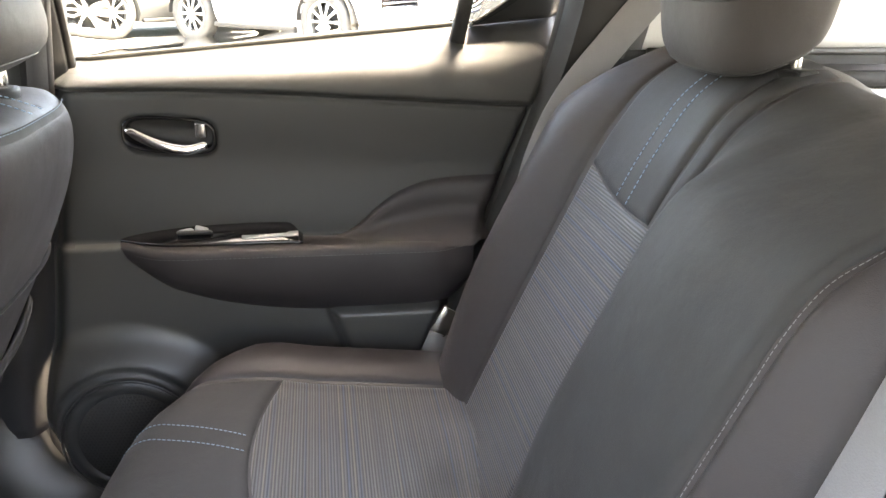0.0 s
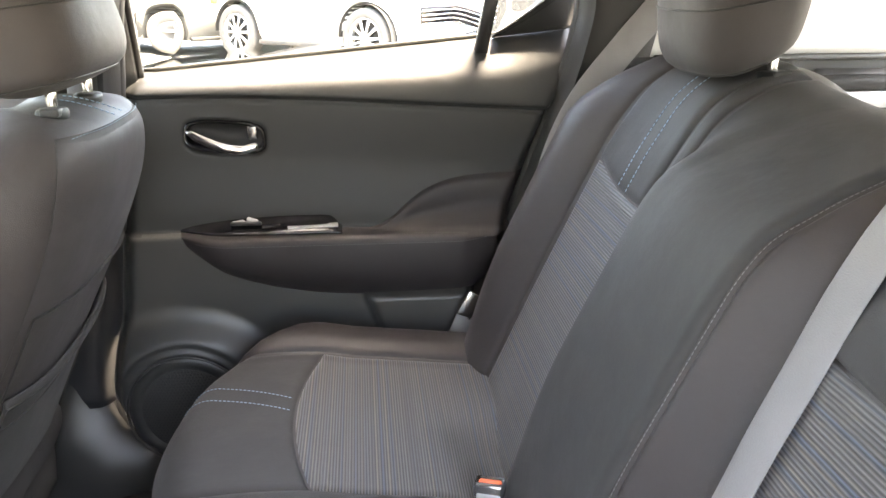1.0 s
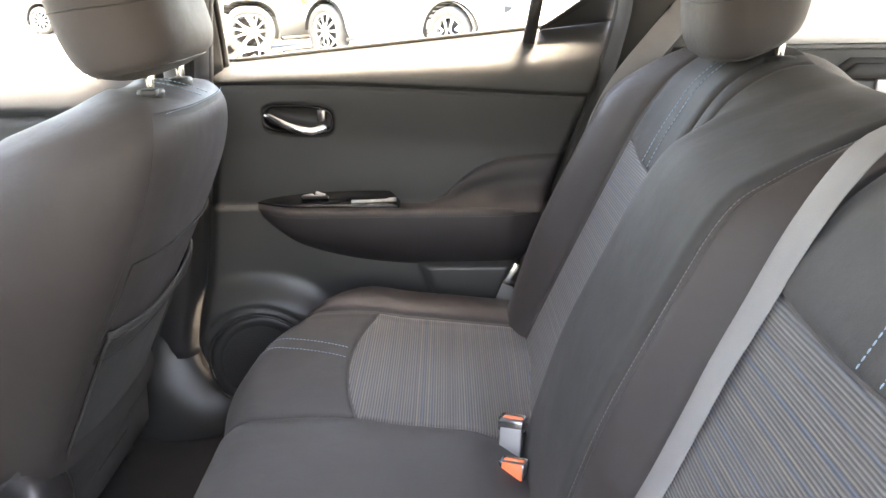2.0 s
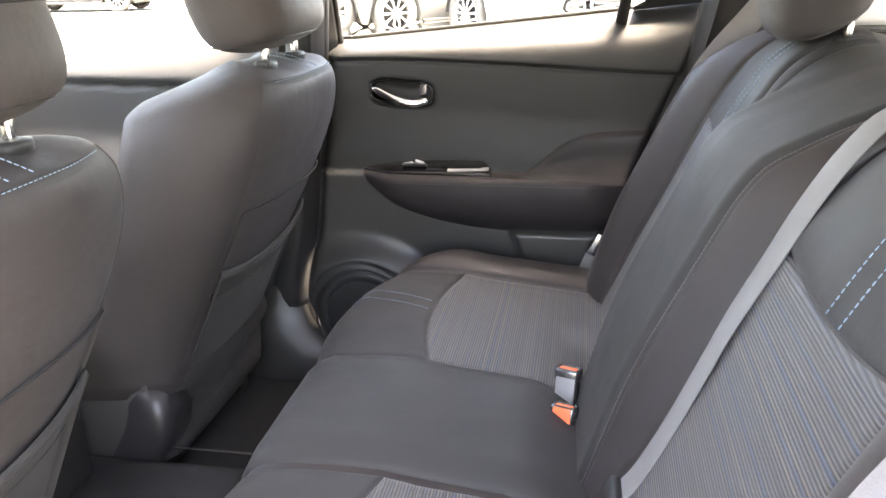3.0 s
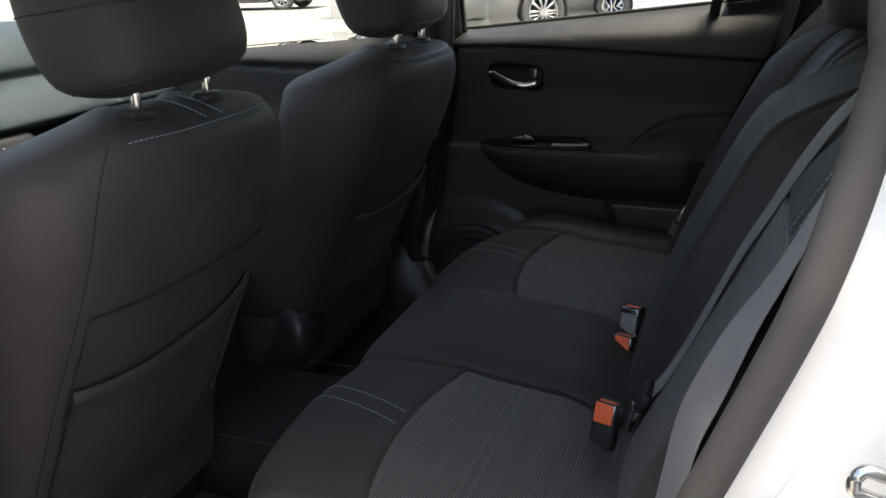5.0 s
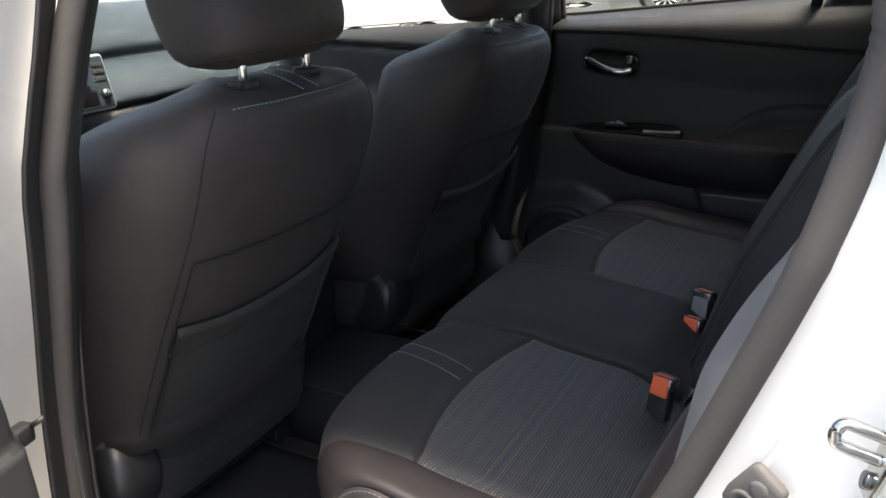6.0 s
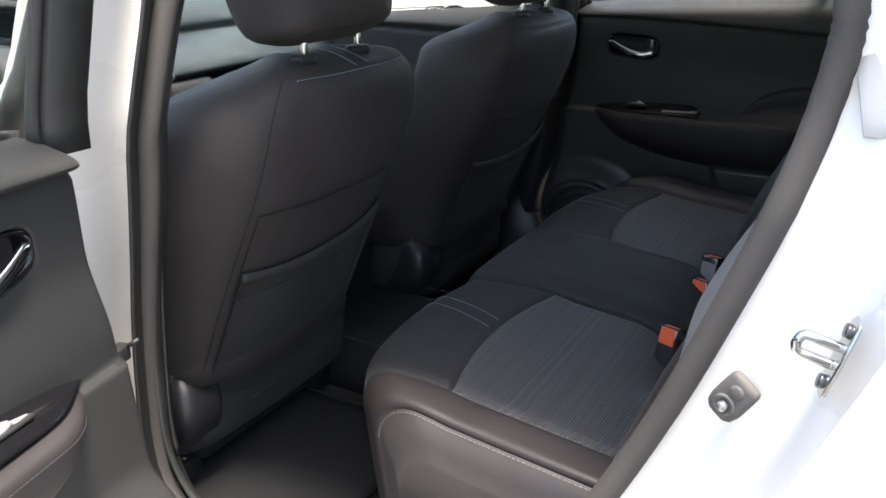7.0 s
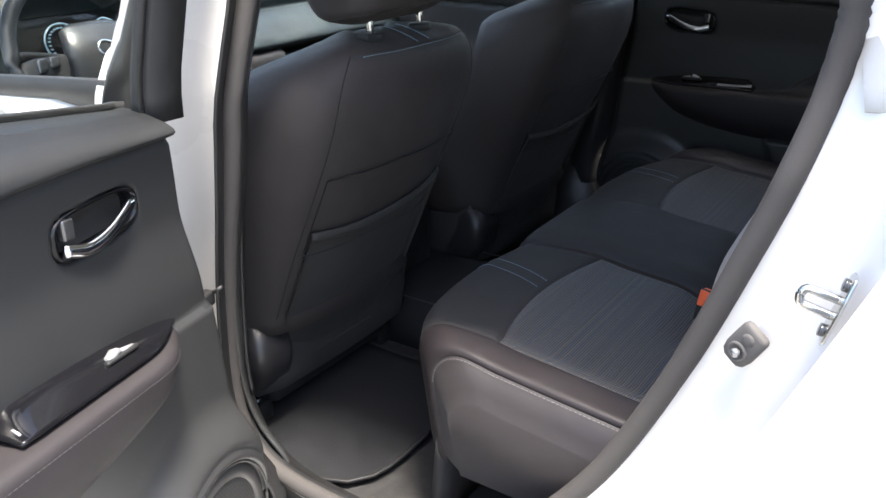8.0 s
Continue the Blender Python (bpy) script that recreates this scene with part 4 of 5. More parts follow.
def floor_mat(y, side):
    m = thing("floor_mat", "black carpet floor mat in the footwell", "floor mat", "floor mats")
    def f(u, v):
        """A plate with well-rounded corners."""
        a, b = 2 * u - 1, 2 * v - 1
        x = -0.37 + 0.25 * a * math.sqrt(1 - 0.30 * abs(b) ** 5)
        yy = y + 0.215 * b * math.sqrt(1 - 0.24 * abs(a) ** 5)
        return (x, yy, 0.361 + 0.002 * math.sin(11 * u + 5 * v))
    part("carpet_pad", sheet(f, 24, 16, 0.006), "mat", m)
    part("binding", tube([f(0, k / 10) for k in range(11)] + [f(k / 10, 1) for k in range(1, 11)] + [f(1, 1 - k / 10) for k in range(1, 11)] + [f(1 - k / 10, 0) for k in range(1, 10)], 0.004, 6, True), "trim_dark", m)
    return m


floor_mat(-0.42, -1)
floor_mat(0.42, 1)
# riser under the bench
setting("bench_riser", sheet(lambda u, v: (0.03 + 0.02 * v, -0.60 + 1.20 * u, 0.34 + 0.18 * v), 20, 4, 0.02), "carpet", "black carpeted riser under the rear bench", "floor")

# the rear door opening, seen from outside: seal and jamb
OPENING = [(-0.150, 1.42), (-0.178, 1.30), (-0.203, 1.186), (-0.224, 1.05), (-0.250, 0.92), (-0.282, 0.785), (-0.302, 0.66), (-0.309, 0.56), (-0.300, 0.49), (-0.268, 0.442), (-0.21, 0.416), (-0.11, 0.408), (0.0, 0.412), (0.10, 0.434), (0.19, 0.482), (0.265, 0.550), (0.345, 0.655), (0.42, 0.81), (0.475, 0.955), (0.510, 1.06), (0.530, 1.15), (0.535, 1.22), (0.515, 1.30), (0.45, 1.37), (0.33, 1.42), (0.15, 1.445), (-0.02, 1.445)]


FAR_OPENING = [(-0.150, 1.42), (-0.178, 1.30), (-0.205, 1.186), (-0.228, 1.04), (-0.257, 0.857), (-0.285, 0.68), (-0.302, 0.55), (-0.292, 0.46), (-0.245, 0.405), (-0.17, 0.378), (-0.05, 0.372), (0.06, 0.385), (0.16, 0.43), (0.25, 0.515)] + OPENING[16:]


def opening_loop(outline, n=180):
    pts = spline([(x, 0, z) for x, z in outline + outline[:1]], n)
    return pts[:-1]


MIDX, MIDZ = 0.13, 0.90


def body_y(z):
    return 0.70 - 0.20 * max(0, z - 1.05) - 0.25 * max(0, z - 1.05) ** 2


def jamb(s, lab, lip, outline):
    LOOP = opening_loop(outline)
    body = thing("door_frame", lab, "door frame", "door frames")
    n = len(LOOP)

    def tuck(p):
        """How far the inner rim is drawn in behind the rear seat."""
        return 0.040 * ss(0.24, 0.42, p.x) * (1 - ss(1.12, 1.30, p.z)) if s < 0 else 0.0
    rings = []
    for out, dy in ((0.002, 0.002), (0.010, 0.0), (0.022, -0.006), (0.055, -0.018), (0.100, -0.018), (0.135, 0.010), (0.150, 0.07), (0.160, 0.130), (0.175, 0.155)):
        ring = []
        for i in range(n):
            p = LOOP[i]
            d = (LOOP[(i + 1) % n] - LOOP[i - 1]).normalized()
            nrm = Vector((d.z, 0, -d.x))
            if nrm.dot(p - Vector((MIDX, 0, MIDZ))) < 0:
                nrm = -nrm
            k = ss(-0.12, 0.10, p.x) if p.z > 0.5 else 1.0
            w = out * (0.42 + 0.58 * k) if out > 0 else out
            q = p + nrm * w
            top = 1 - 0.6 * ss(1.2, 1.42, p.z)
            ring.append((q.x, s * (body_y(p.z) + dy * top - tuck(p) * (1 - ss(0.016, 0.050, out))), q.z))
        rings.append(ring)
    part("jamb", loft([[r[i] for r in rings] for i in range(n)], closed=False, loop=True), "paint" if s < 0 else "trim_dark", body, "white painted door jamb" if s < 0 else "")
    # the rubber seal is pressed on the inner rim
    # the far seal's darker colour stands in for shade; grey there caught light
    part("door_seal", tube([(p.x, s * (body_y(p.z) + 0.004 - tuck(p)), p.z) for p in LOOP], 0.014, 10, True), "rubber_grey" if s < 0 else "rubber", body, "soft grey rubber door seal" if s < 0 else "")
    inn = []
    for i in range(n):
        p = LOOP[i]
        d = (LOOP[(i + 1) % n] - LOOP[i - 1]).normalized()
        nrm = Vector((d.z, 0, -d.x))
        if nrm.dot(p - Vector((MIDX, 0, MIDZ))) < 0:
            nrm = -nrm
        inn.append([(p.x + nrm.x * a, s * (body_y(p.z) - tuck(p) - b), p.z + nrm.z * a) for a, b in ((-0.006, 0.0), (-0.010, 0.010), (0.004, 0.026), (lip, 0.026 + lip))])
    part("inner_trim", loft(inn, closed=False, loop=True), "trim_dark", body, "black plastic pillar and sill trim")
    return body


jamb(-1, "white painted rear door opening with a grey rubber seal", 0.03, OPENING)
jamb(1, "black-lined rear door opening with a rubber seal", 0.010, FAR_OPENING)


# ---------------------------------------------------------------- belts and buckles
def belt_path(pts, n=40):
    return spline(pts, n)


far_belt = thing("seat_belt", "grey webbing seat belt beside the far rear seat", "seat belt", "seat belts")
part("webbing", ribbon(belt_path([(0.735, 0.60, 1.33), (0.66, 0.632, 1.215), (0.60, 0.640, 1.14), (0.535, 0.640, 1.055), (0.495, 0.640, 0.965), (0.47, 0.625, 0.87), (0.44, 0.61, 0.76), (0.41, 0.60, 0.68)]), (0.8, -0.25, -0.5), 0.047, 0.0016), "belt", far_belt)
part("anchor_plate", rbox((0.350, 0.632, 0.700), (0.030, 0.006, 0.05), 0.003, 2, pose(0, 0, 0, 0, 30, 0)), "steel", far_belt, "steel anchor plate")
part("end_strap", ribbon(belt_path([(0.345, 0.63, 0.68), (0.325, 0.63, 0.63), (0.31, 0.62, 0.59)]), (0.9, 0, 0.4), 0.04, 0.002), "belt", far_belt)

near_belt = thing("seat_belt", "grey webbing seat belt hanging at the door-side of the rear seat", "seat belt", "seat belts")
_run = belt_path([(0.690, -0.540, 1.34), (0.620, -0.552, 1.25), (0.560, -0.564, 1.16), (0.523, -0.574, 1.098), (0.491, -0.580, 1.028), (0.470, -0.581, 0.984), (0.452, -0.586, 0.940), (0.437, -0.594, 0.900), (0.428, -0.602, 0.85), (0.420, -0.608, 0.80), (0.412, -0.610, 0.75)])
part("webbing", ribbon(_run, [(-0.02 - 0.30 * ss(0.34, 0.62, k / 40), 1 - 0.14 * ss(0.34, 0.62, k / 40), 0.20 * ss(0.34, 0.62, k / 40) * ss(0.95, 0.72, k / 40)) for k in range(41)], 0.047, 0.0016), "belt", near_belt)
part("warning_tag", ribbon(belt_path([(0.372, -0.552, 0.712), (0.362, -0.552, 0.690), (0.354, -0.553, 0.664)], 6), (-0.36, 1, 0), 0.018, 0.001), "trim_dark", near_belt, "black cloth tag")

mid_belt = thing("seat_belt", "grey webbing centre belt lying along the backrest with its tongue", "seat belt", "seat belts")
part("webbing", ribbon(belt_path([(0.735, -0.098, 1.085), (0.665, -0.118, 1.122), (0.605, -0.132, 1.112), (0.566, -0.143, 1.078), (0.531, -0.150, 1.024), (0.499, -0.158, 0.963), (0.470, -0.165, 0.908), (0.446, -0.169, 0.852), (0.418, -0.171, 0.785), (0.389, -0.170, 0.722), (0.370, -0.165, 0.690)]), [(-0.14 + 0.08 * ss(0.35, 0.68, k / 40), 1, 0.04 - 0.05 * ss(0.35, 0.68, k / 40)) for k in range(41)], 0.040, 0.0016), "belt", mid_belt)
part("tongue", rbox((0.354, -0.166, 0.664), (0.020, 0.050, 0.008), 0.003, 2, pose(0, 0, 0, 0, -62, 0)), "steel", mid_belt, "steel belt tongue")
part("tongue_grip", rbox((0.362, -0.170, 0.686), (0.030, 0.056, 0.016), 0.006, 3, pose(0, 0, 0, 0, -62, 0)), "trim_dark", mid_belt)
part("tongue_blade", rbox((0.340, -0.155, 0.642), (0.040, 0.024, 0.003), 0.001, 2, pose(0, 0, 0, 0, -65, 25)), "steel", mid_belt)


def buckle(x, y, z, h, turn, lean, face="red"):
    b = thing("belt_buckle", "grey belt buckle with an orange-red press button", "belt buckle", "belt buckles", (x, y, z))
    m = pose(x, y, z, 0, lean, turn)
    def at(bm):
        bmesh.ops.transform(bm, matrix=m, verts=bm.verts)
        return bm
    part("housing", at(rbox((0, 0, -0.004), (0.022, 0.034, h - 0.008), 0.006, 3)), "trim", b, "dark grey plastic housing")
    part("slot_frame", at(loft([[(px * a, py * c, z) for px, py in ((-1, -0.8), (-0.8, -1), (0.8, -1), (1, -0.8), (1, 0.8), (0.8, 1), (-0.8, 1), (-1, 0.8))] for a, c, z in ((0.0115, 0.0175, h / 2 - 0.016), (0.0122, 0.0182, h / 2 - 0.004), (0.0112, 0.0170, h / 2 + 0.001), (0.0088, 0.0146, h / 2 + 0.001), (0.0084, 0.0142, h / 2 - 0.006))], caps=False)), "dark_silver", b, "satin grey rim")
    part("release_button", at(rbox((-0.0015, 0, h / 2 - 0.004), (0.0128, 0.0275, 0.010), 0.003, 3)), "red", b, "orange-red press button")
    if face == "red":
        part("front_button", at(rbox((-0.0105, 0, h / 2 - 0.015), (0.006, 0.027, 0.028), 0.0025, 3)), "red", b, "orange-red press button")
    else:
        part("face_plate", at(rbox((-0.0105, 0, -0.004), (0.004, 0.029, h - 0.014), 0.002, 3)), "satin", b, "grey plastic face")
    part("stalk", at(rbox((0, 0, -h / 2 - 0.03), (0.012, 0.028, 0.06), 0.003, 2)), "trim_dark", b)
    return b


buckle(0.315, -0.203, 0.652, 0.066, 72, 16)
buckle(0.305, 0.115, 0.654, 0.076, 72, 10, "grey")
buckle(0.302, 0.056, 0.640, 0.050, 72, 16)

# striker and courtesy switch on the near jamb
stk = thing("door_striker", "bright steel door striker loop bolted to the white jamb", "door striker")


def placed(bm, m):
    bmesh.ops.transform(bm, matrix=m, verts=bm.verts)
    return bm


_m = pose(0.572, -0.706, 0.943, 0, 16, 14)
part("base_plate", placed(rounded_block([(0, 0, -0.037, 0.001, 0.008, 0), (0, 0, -0.032, 0.0025, 0.013, 0), (0, 0, 0, 0.0025, 0.015, 0), (0, 0, 0.032, 0.0025, 0.013, 0), (0, 0, 0.037, 0.001, 0.008, 0)], 24), _m), "steel", stk)
part("loop", placed(tube([(p.x, p.y, p.z) for p in spline([(0, 0.0, 0.009), (-0.018, 0.001, 0.009), (-0.030, 0.003, 0.0085), (-0.034, 0.003, 0.004), (-0.034, 0.003, -0.003), (-0.030, 0.003, -0.0075), (-0.018, 0.001, -0.008), (0, 0, -0.008)], 28)], 0.0044, 10), _m), "steel", stk)
for _z in (0.025, -0.025):
    part("bolt", placed(tube([(-0.001, 0, _z), (-0.005, 0, _z), (-0.006, 0, _z)], 0.0065, 12), _m), "dark_silver", stk)
sw = thing("courtesy_switch", "dark grey rubber door switch set in the white jamb", "door switch")
_m = pose(0.494, -0.692, 0.877, 32, 0, 71)
part("base", placed(rounded_block([(0, 0, -0.029, 0.003, 0.006, 0), (0, 0, -0.0275, 0.005, 0.0105, 0), (0, 0, -0.023, 0.006, 0.0145, 0), (0, 0, -0.014, 0.006, 0.0165, 0), (0, 0, 0.0, 0.006, 0.0165, 0), (0, 0, 0.016, 0.006, 0.0160, 0), (0, 0, 0.020, 0.005, 0.0145, 0), (0, 0, 0.022, 0.003, 0.012, 0)], 28, 4), _m), "switch_grey", sw)
part("boot", placed(loft([[(a, r * math.cos(t), -0.012 + r * math.sin(t)) for t in (2 * math.pi * k / 24 for k in range(24))] for a, r in ((-0.004, 0.0115), (-0.008, 0.0110), (-0.008, 0.0085), (-0.006, 0.0075))]), _m), "switch_grey", sw)
part("plunger", placed(tube([(-0.004, 0, -0.012), (-0.011, 0, -0.012), (-0.0115, 0, -0.012)], 0.0050, 14), _m), "silver", sw)
part("mount_screw", placed(loft([[(a, r * math.cos(t), 0.008 + r * math.sin(t)) for t in (2 * math.pi * k / 20 for k in range(20))] for a, r in ((-0.004, 0.0080), (-0.0068, 0.0072), (-0.0075, 0.004))]), _m), "switch_grey", sw)

# ---------------------------------------------------------------- far pillar, front doors, dash
NEAR_EDGE = smooth_table([(0.42, -0.19), (0.45, -0.235), (0.49, -0.272), (0.56, -0.286), (0.66, -0.280), (0.785, -0.264), (0.92, -0.238), (1.05, -0.216), (1.186, -0.198)])


def b_pillar(s):
    EDGE = DOOR_FRONT if s > 0 else NEAR_EDGE
    b = thing("b_pillar", "dark plastic lined centre pillar between the doors", "car pillar", "centre pillars")

    def face(u, v):
        z = 0.345 + 1.09 * v
        xr = lerp_table(max(z, 0.42), EDGE) - 0.012 - 0.03 * ss(0.50, 0.36, z)
        w = 0.075 + 0.17 * ss(0.64, 0.38, z)
        x = xr - w * (1 - u)
        y = body_y(z) - 0.035 * math.sin(math.pi * u) ** 0.7 - 0.01 * ss(0.9, 0.5, z) + 0.01 - (0.055 if s > 0 else 0.02) * ss(0.64, 0.36, z) ** 1.3
        return (x, s * y, z)
    part("pillar_trim", sheet(face, 16, 50, 0.006), "trim_low", b)

    def skin(u, v):
        z = 0.30 + 1.12 * v
        xr = lerp_table(max(z, 0.42), EDGE)
        return (xr - 0.03 - 0.12 * (1 - u), s * (body_y(z) + 0.05 + 0.08 * (1 - ss(1.0, 1.4, z))), z)
    def inside_return(u, v):
        z = 0.36 + 1.06 * v
        xr = lerp_table(max(z, 0.42), EDGE)
        return (xr - 0.020 + 0.035 * u, s * (body_y(z) + 0.012 + 0.045 * u), z)
    part("pillar_return", sheet(inside_return, 6, 30, 0.004), "trim_dark", b)

    def lower(u, v):
        z = 0.52 + 0.522 * v
        xr = lerp_table(z, EDGE)
        wide = 0.094 if s > 0 else 0.056
        back = 0.052 * ss(0.62, 1.0, u) if s > 0 else 0.0
        return (xr - 0.082 + wide * u, s * (0.668 + back - 0.010 * math.sin(math.pi * min(1, 0.15 + u))), z + 0.008 * u * v)
    part("lower_pillar_trim", sheet(lower, 10, 30, 0.006), "recliner", b)
    part("pillar_panel", sheet(skin, 8, 30, 0.004), "paint", b, "white painted pillar panel")
    return b


b_pillar(1)
b_pillar(-1)


def front_door(s, lab):
    d = thing("front_door", lab, "car door", "front doors")

    def zs(x):
        return 1.085 + 0.070 * (x + 0.38) if s > 0 else 1.057 + 0.065 * (x + 0.41)

    def lining(u, v):
        x = -1.16 + 0.84 * u
        z = 0.40 + (zs(x) - 0.40) * v
        zc = 1.012 - 0.03 * (x + 0.7)
        if z > zc:
            t = (z - zc) / (zs(x) - zc)
            y = 0.686 + 0.05 * max(0, t - 0.25) ** 1.7
        else:
            y = 0.700 - 0.02 * ss(0.10, 0.2, zc - z)
        y += 0.016 * math.exp(-((z - zc) / 0.006) ** 2)
        return (x, s * y, z)
    part("door_lining", sheet(lining, 60, 80), "trim", d, "charcoal moulded door lining")
    rings = []
    for k in range(31):
        t = k / 30
        x = -1.0 + 0.62 * t
        h = 0.09 * math.sin(math.pi * min(1, 0.08 + 0.9 * t)) ** 0.5
        rings.append([(x, s * yy, zz) for yy, zz in ((0.71, 0.80), (0.65, 0.80), (0.635, 0.79), (0.632, 0.775), (0.645, 0.79 - h), (0.71, 0.79 - h))])
    part("armrest", loft(rings), "armcloth", d)

    def skin(u, v):
        z = 0.24 + (zs(0) - 0.002 - 0.24) * v
        x = -1.22 + 0.93 * u
        return (x, s * (0.872 - 0.065 * ss(0.85, 1.12, z) - 0.05 * ss(0.55, 0.24, z)), z + (zs(x) - zs(0)) * v)
    part("outer_skin", sheet(skin, 24, 24, 0.004), "paint", d, "white painted outer skin")
    part("sill_ledge", sheet(lambda u, v: (-1.16 + 0.84 * u, s * (0.796 + 0.030 * v), zs(-1.16 + 0.84 * u) - 0.004 - 0.014 * v), 20, 6, 0.003), "paint", d)
    if s < 0:
        part("belt_moulding", ribbon([(-1.14 + 0.82 * k / 10, s * 0.808, zs(-1.14 + 0.82 * k / 10) + 0.012) for k in range(11)], (0, -0.12, 1), 0.032, 0.012), "trim_dark", d, "charcoal window belt moulding")
        part("rear_frame_cover", ribbon([(-0.276 + 0.12 * (z - 1.1), s * (0.799 - 0.38 * (z - 1.196)), z) for z in (1.05, 1.12, 1.22, 1.32, 1.40)], (0.15, 1, 0), 0.036, 0.006), "trim_low", d)
        part("sill_seal", ribbon([(-1.14 + 0.82 * k / 10, s * 0.725, zs(-1.14 + 0.82 * k / 10) - 0.004) for k in range(11)], (0, 1, 0), 0.02, 0.01), "rubber", d)

    def pane(u, v):
        x = -1.12 + 0.80 * u + 0.22 * v * (1 - u)
        z = zs(x) - 0.01 + (1.42 - zs(x)) * v
        return (x, s * (0.728 - 0.20 * max(0, z - 1.08) - 0.12 * max(0, z - 1.08) ** 2), z)
    g = part("pane", sheet(pane, 10, 8, 0.0035), "glass", d)
    g.visible_shadow = False
    part("rear_frame", ribbon([(-0.325 + 0.10 * (z - 1.08), s * (0.730 - 0.20 * max(0, z - 1.08) - 0.12 * max(0, z - 1.08) ** 2), z) for z in (1.06, 1.15, 1.25, 1.35, 1.43)], (1, 0, 0), 0.05, 0.02), "trim_dark", d)
    part("front_frame", ribbon([(-1.15 + 0.9 * (z - 1.08), s * (0.730 - 0.20 * max(0, z - 1.08) - 0.12 * max(0, z - 1.08) ** 2), z) for z in (1.06, 1.15, 1.25, 1.35, 1.43)], (1, 0, 0), 0.05, 0.02), "trim_dark", d)
    return d


front_door(1, "closed front passenger door with charcoal lining")
front_door(-1, "closed white front driver's door with its window up")


def dashboard():
    d = thing("dashboard", "slate grey moulded dashboard with a centre display", "dashboard")
    # long top pad
    TOPZ = [(-1.68, 1.07), (-1.52, 1.125), (-1.34, 1.150), (-1.22, 1.140), (-1.13, 1.108), (-1.085, 1.065), (-1.090, 1.038), (-1.062, 1.032), (-1.00, 1.010), (-0.958, 0.972), (-0.962, 0.950), (-1.02, 0.93)]
    prof = spline([(a, 0, b) for a, b in TOPZ], 120)

    def top(u, v):
        y = -0.70 + 1.40 * v
        w = math.exp(-((y + 0.39) / 0.19) ** 6)
        p = prof[round(u * (120 - 62 * w))]
        hood = 0.030 * w * ss(-1.40, -1.20, p.x)
        return (p.x + 0.05 * (abs(y) / 0.7) ** 3 * -1, y, p.z + hood - 0.02 * (abs(y) / 0.7) ** 4)
    part("top_pad", sheet(top, 60, 90, 0.01), "dash", d)

    def mid(u, v):
        y = 0.14 + 0.55 * v
        return (-1.02 + 0.055 * math.sin(math.pi * u) - 0.03 * u, y, 0.93 - 0.12 * u)
    part("passenger_panel", sheet(mid, 16, 24, 0.01), "dash", d)
    part("trim_strip", ribbon([(-0.972 - 0.02 * abs(k / 12 - 0.5), 0.15 + 0.53 * k / 12, 0.888 + 0.010 * math.sin(k / 12 * 3)) for k in range(13)], (0.3, 0, 1), 0.012, 0.006), "gloss", d)
    part("glovebox", rbox((-1.06, 0.40, 0.72), (0.14, 0.50, 0.20), 0.03, 4), "trim", d)
    part("lower_panel", rbox((-1.10, -0.37, 0.83), (0.16, 0.56, 0.34), 0.03, 4), "trim_dark", d)
    part("console_tower", rbox((-1.02, 0.0, 0.76), (0.14, 0.28, 0.38), 0.03, 4), "trim_dark", d)
    tip = pose(-0.940, -0.150, 1.012, 0, -14, 0)
    disp = part("display_bezel", placed(rbox((0, 0, 0), (0.018, 0.250, 0.118), 0.008, 4), tip), "silver", d, "silver framed centre display")
    part("bezel_face", placed(rbox((0.006, 0, 0), (0.010, 0.240, 0.108), 0.006, 3), tip), "dash", disp)
    part("screen", placed(rbox((0.0105, -0.004, 0.0), (0.004, 0.168, 0.094), 0.003, 2), tip), "gloss", disp)
    for yy in (-0.104, 0.099):
        part("knob", placed(tube([(0.010, yy, -0.026), (0.019, yy, -0.026), (0.020, yy, -0.026)], 0.010, 20), tip), "dark_silver", disp)
        for k in range(3):
            part("button", placed(rbox((0.011, yy, 0.036 - 0.015 * k), (0.004, 0.026, 0.010), 0.001, 2), tip), "trim", disp)
    hood = []
    for x, g in ((-1.24, 0.94), (-1.16, 0.99), (-1.09, 1.0), (-1.052, 1.0)):
        ring = []
        for k in range(25):
            t = math.pi * k / 24
            ring.append((x, -0.440 + 0.172 * g * math.cos(t), 0.985 + 0.185 * g * math.sin(t) ** 0.8))
        for k in range(25):
            t = math.pi * (24 - k) / 24
            ring.append((x, -0.440 + 0.158 * g * math.cos(t), 0.985 + 0.171 * g * math.sin(t) ** 0.8))
        hood.append(ring)
    part("cluster_hood", loft(hood), "trim_dark", d, "black arched instrument hood")
    clus = part("instrument_cluster", rbox((-1.066, -0.39, 1.03), (0.02, 0.34, 0.13), 0.01, 3, pose(0, 0, 0, 0, -20, 0)), "gloss", d)
    for yy in (-0.440, -0.325):
        part("dial_ring", placed(tube([(0, 0.044 * math.cos(t), 0.044 * math.sin(t)) for t in (2 * math.pi * k / 40 for k in range(40))], 0.0022, 6, True), pose(-1.045, yy, 1.035, 0, -20, 0)), "dial", clus, "blue-lit dial ring")
        bm = bmesh.new()
        for k in range(20):
            t = radians(-40 + 260 * k / 19)
            q = rbox((0, 0.035 * math.cos(t), 0.035 * math.sin(t)), (0.002, 0.006, 0.003), 0)
            me = bpy.data.meshes.new("tick")
            q.to_mesh(me)
            q.free()
            bm.from_mesh(me)
            bpy.data.meshes.remove(me)
        part("scale_ticks", placed(bm, pose(-1.044, yy, 1.035, 0, -20, 0)), "dial", clus, smooth=False)
    return d


dashboard()


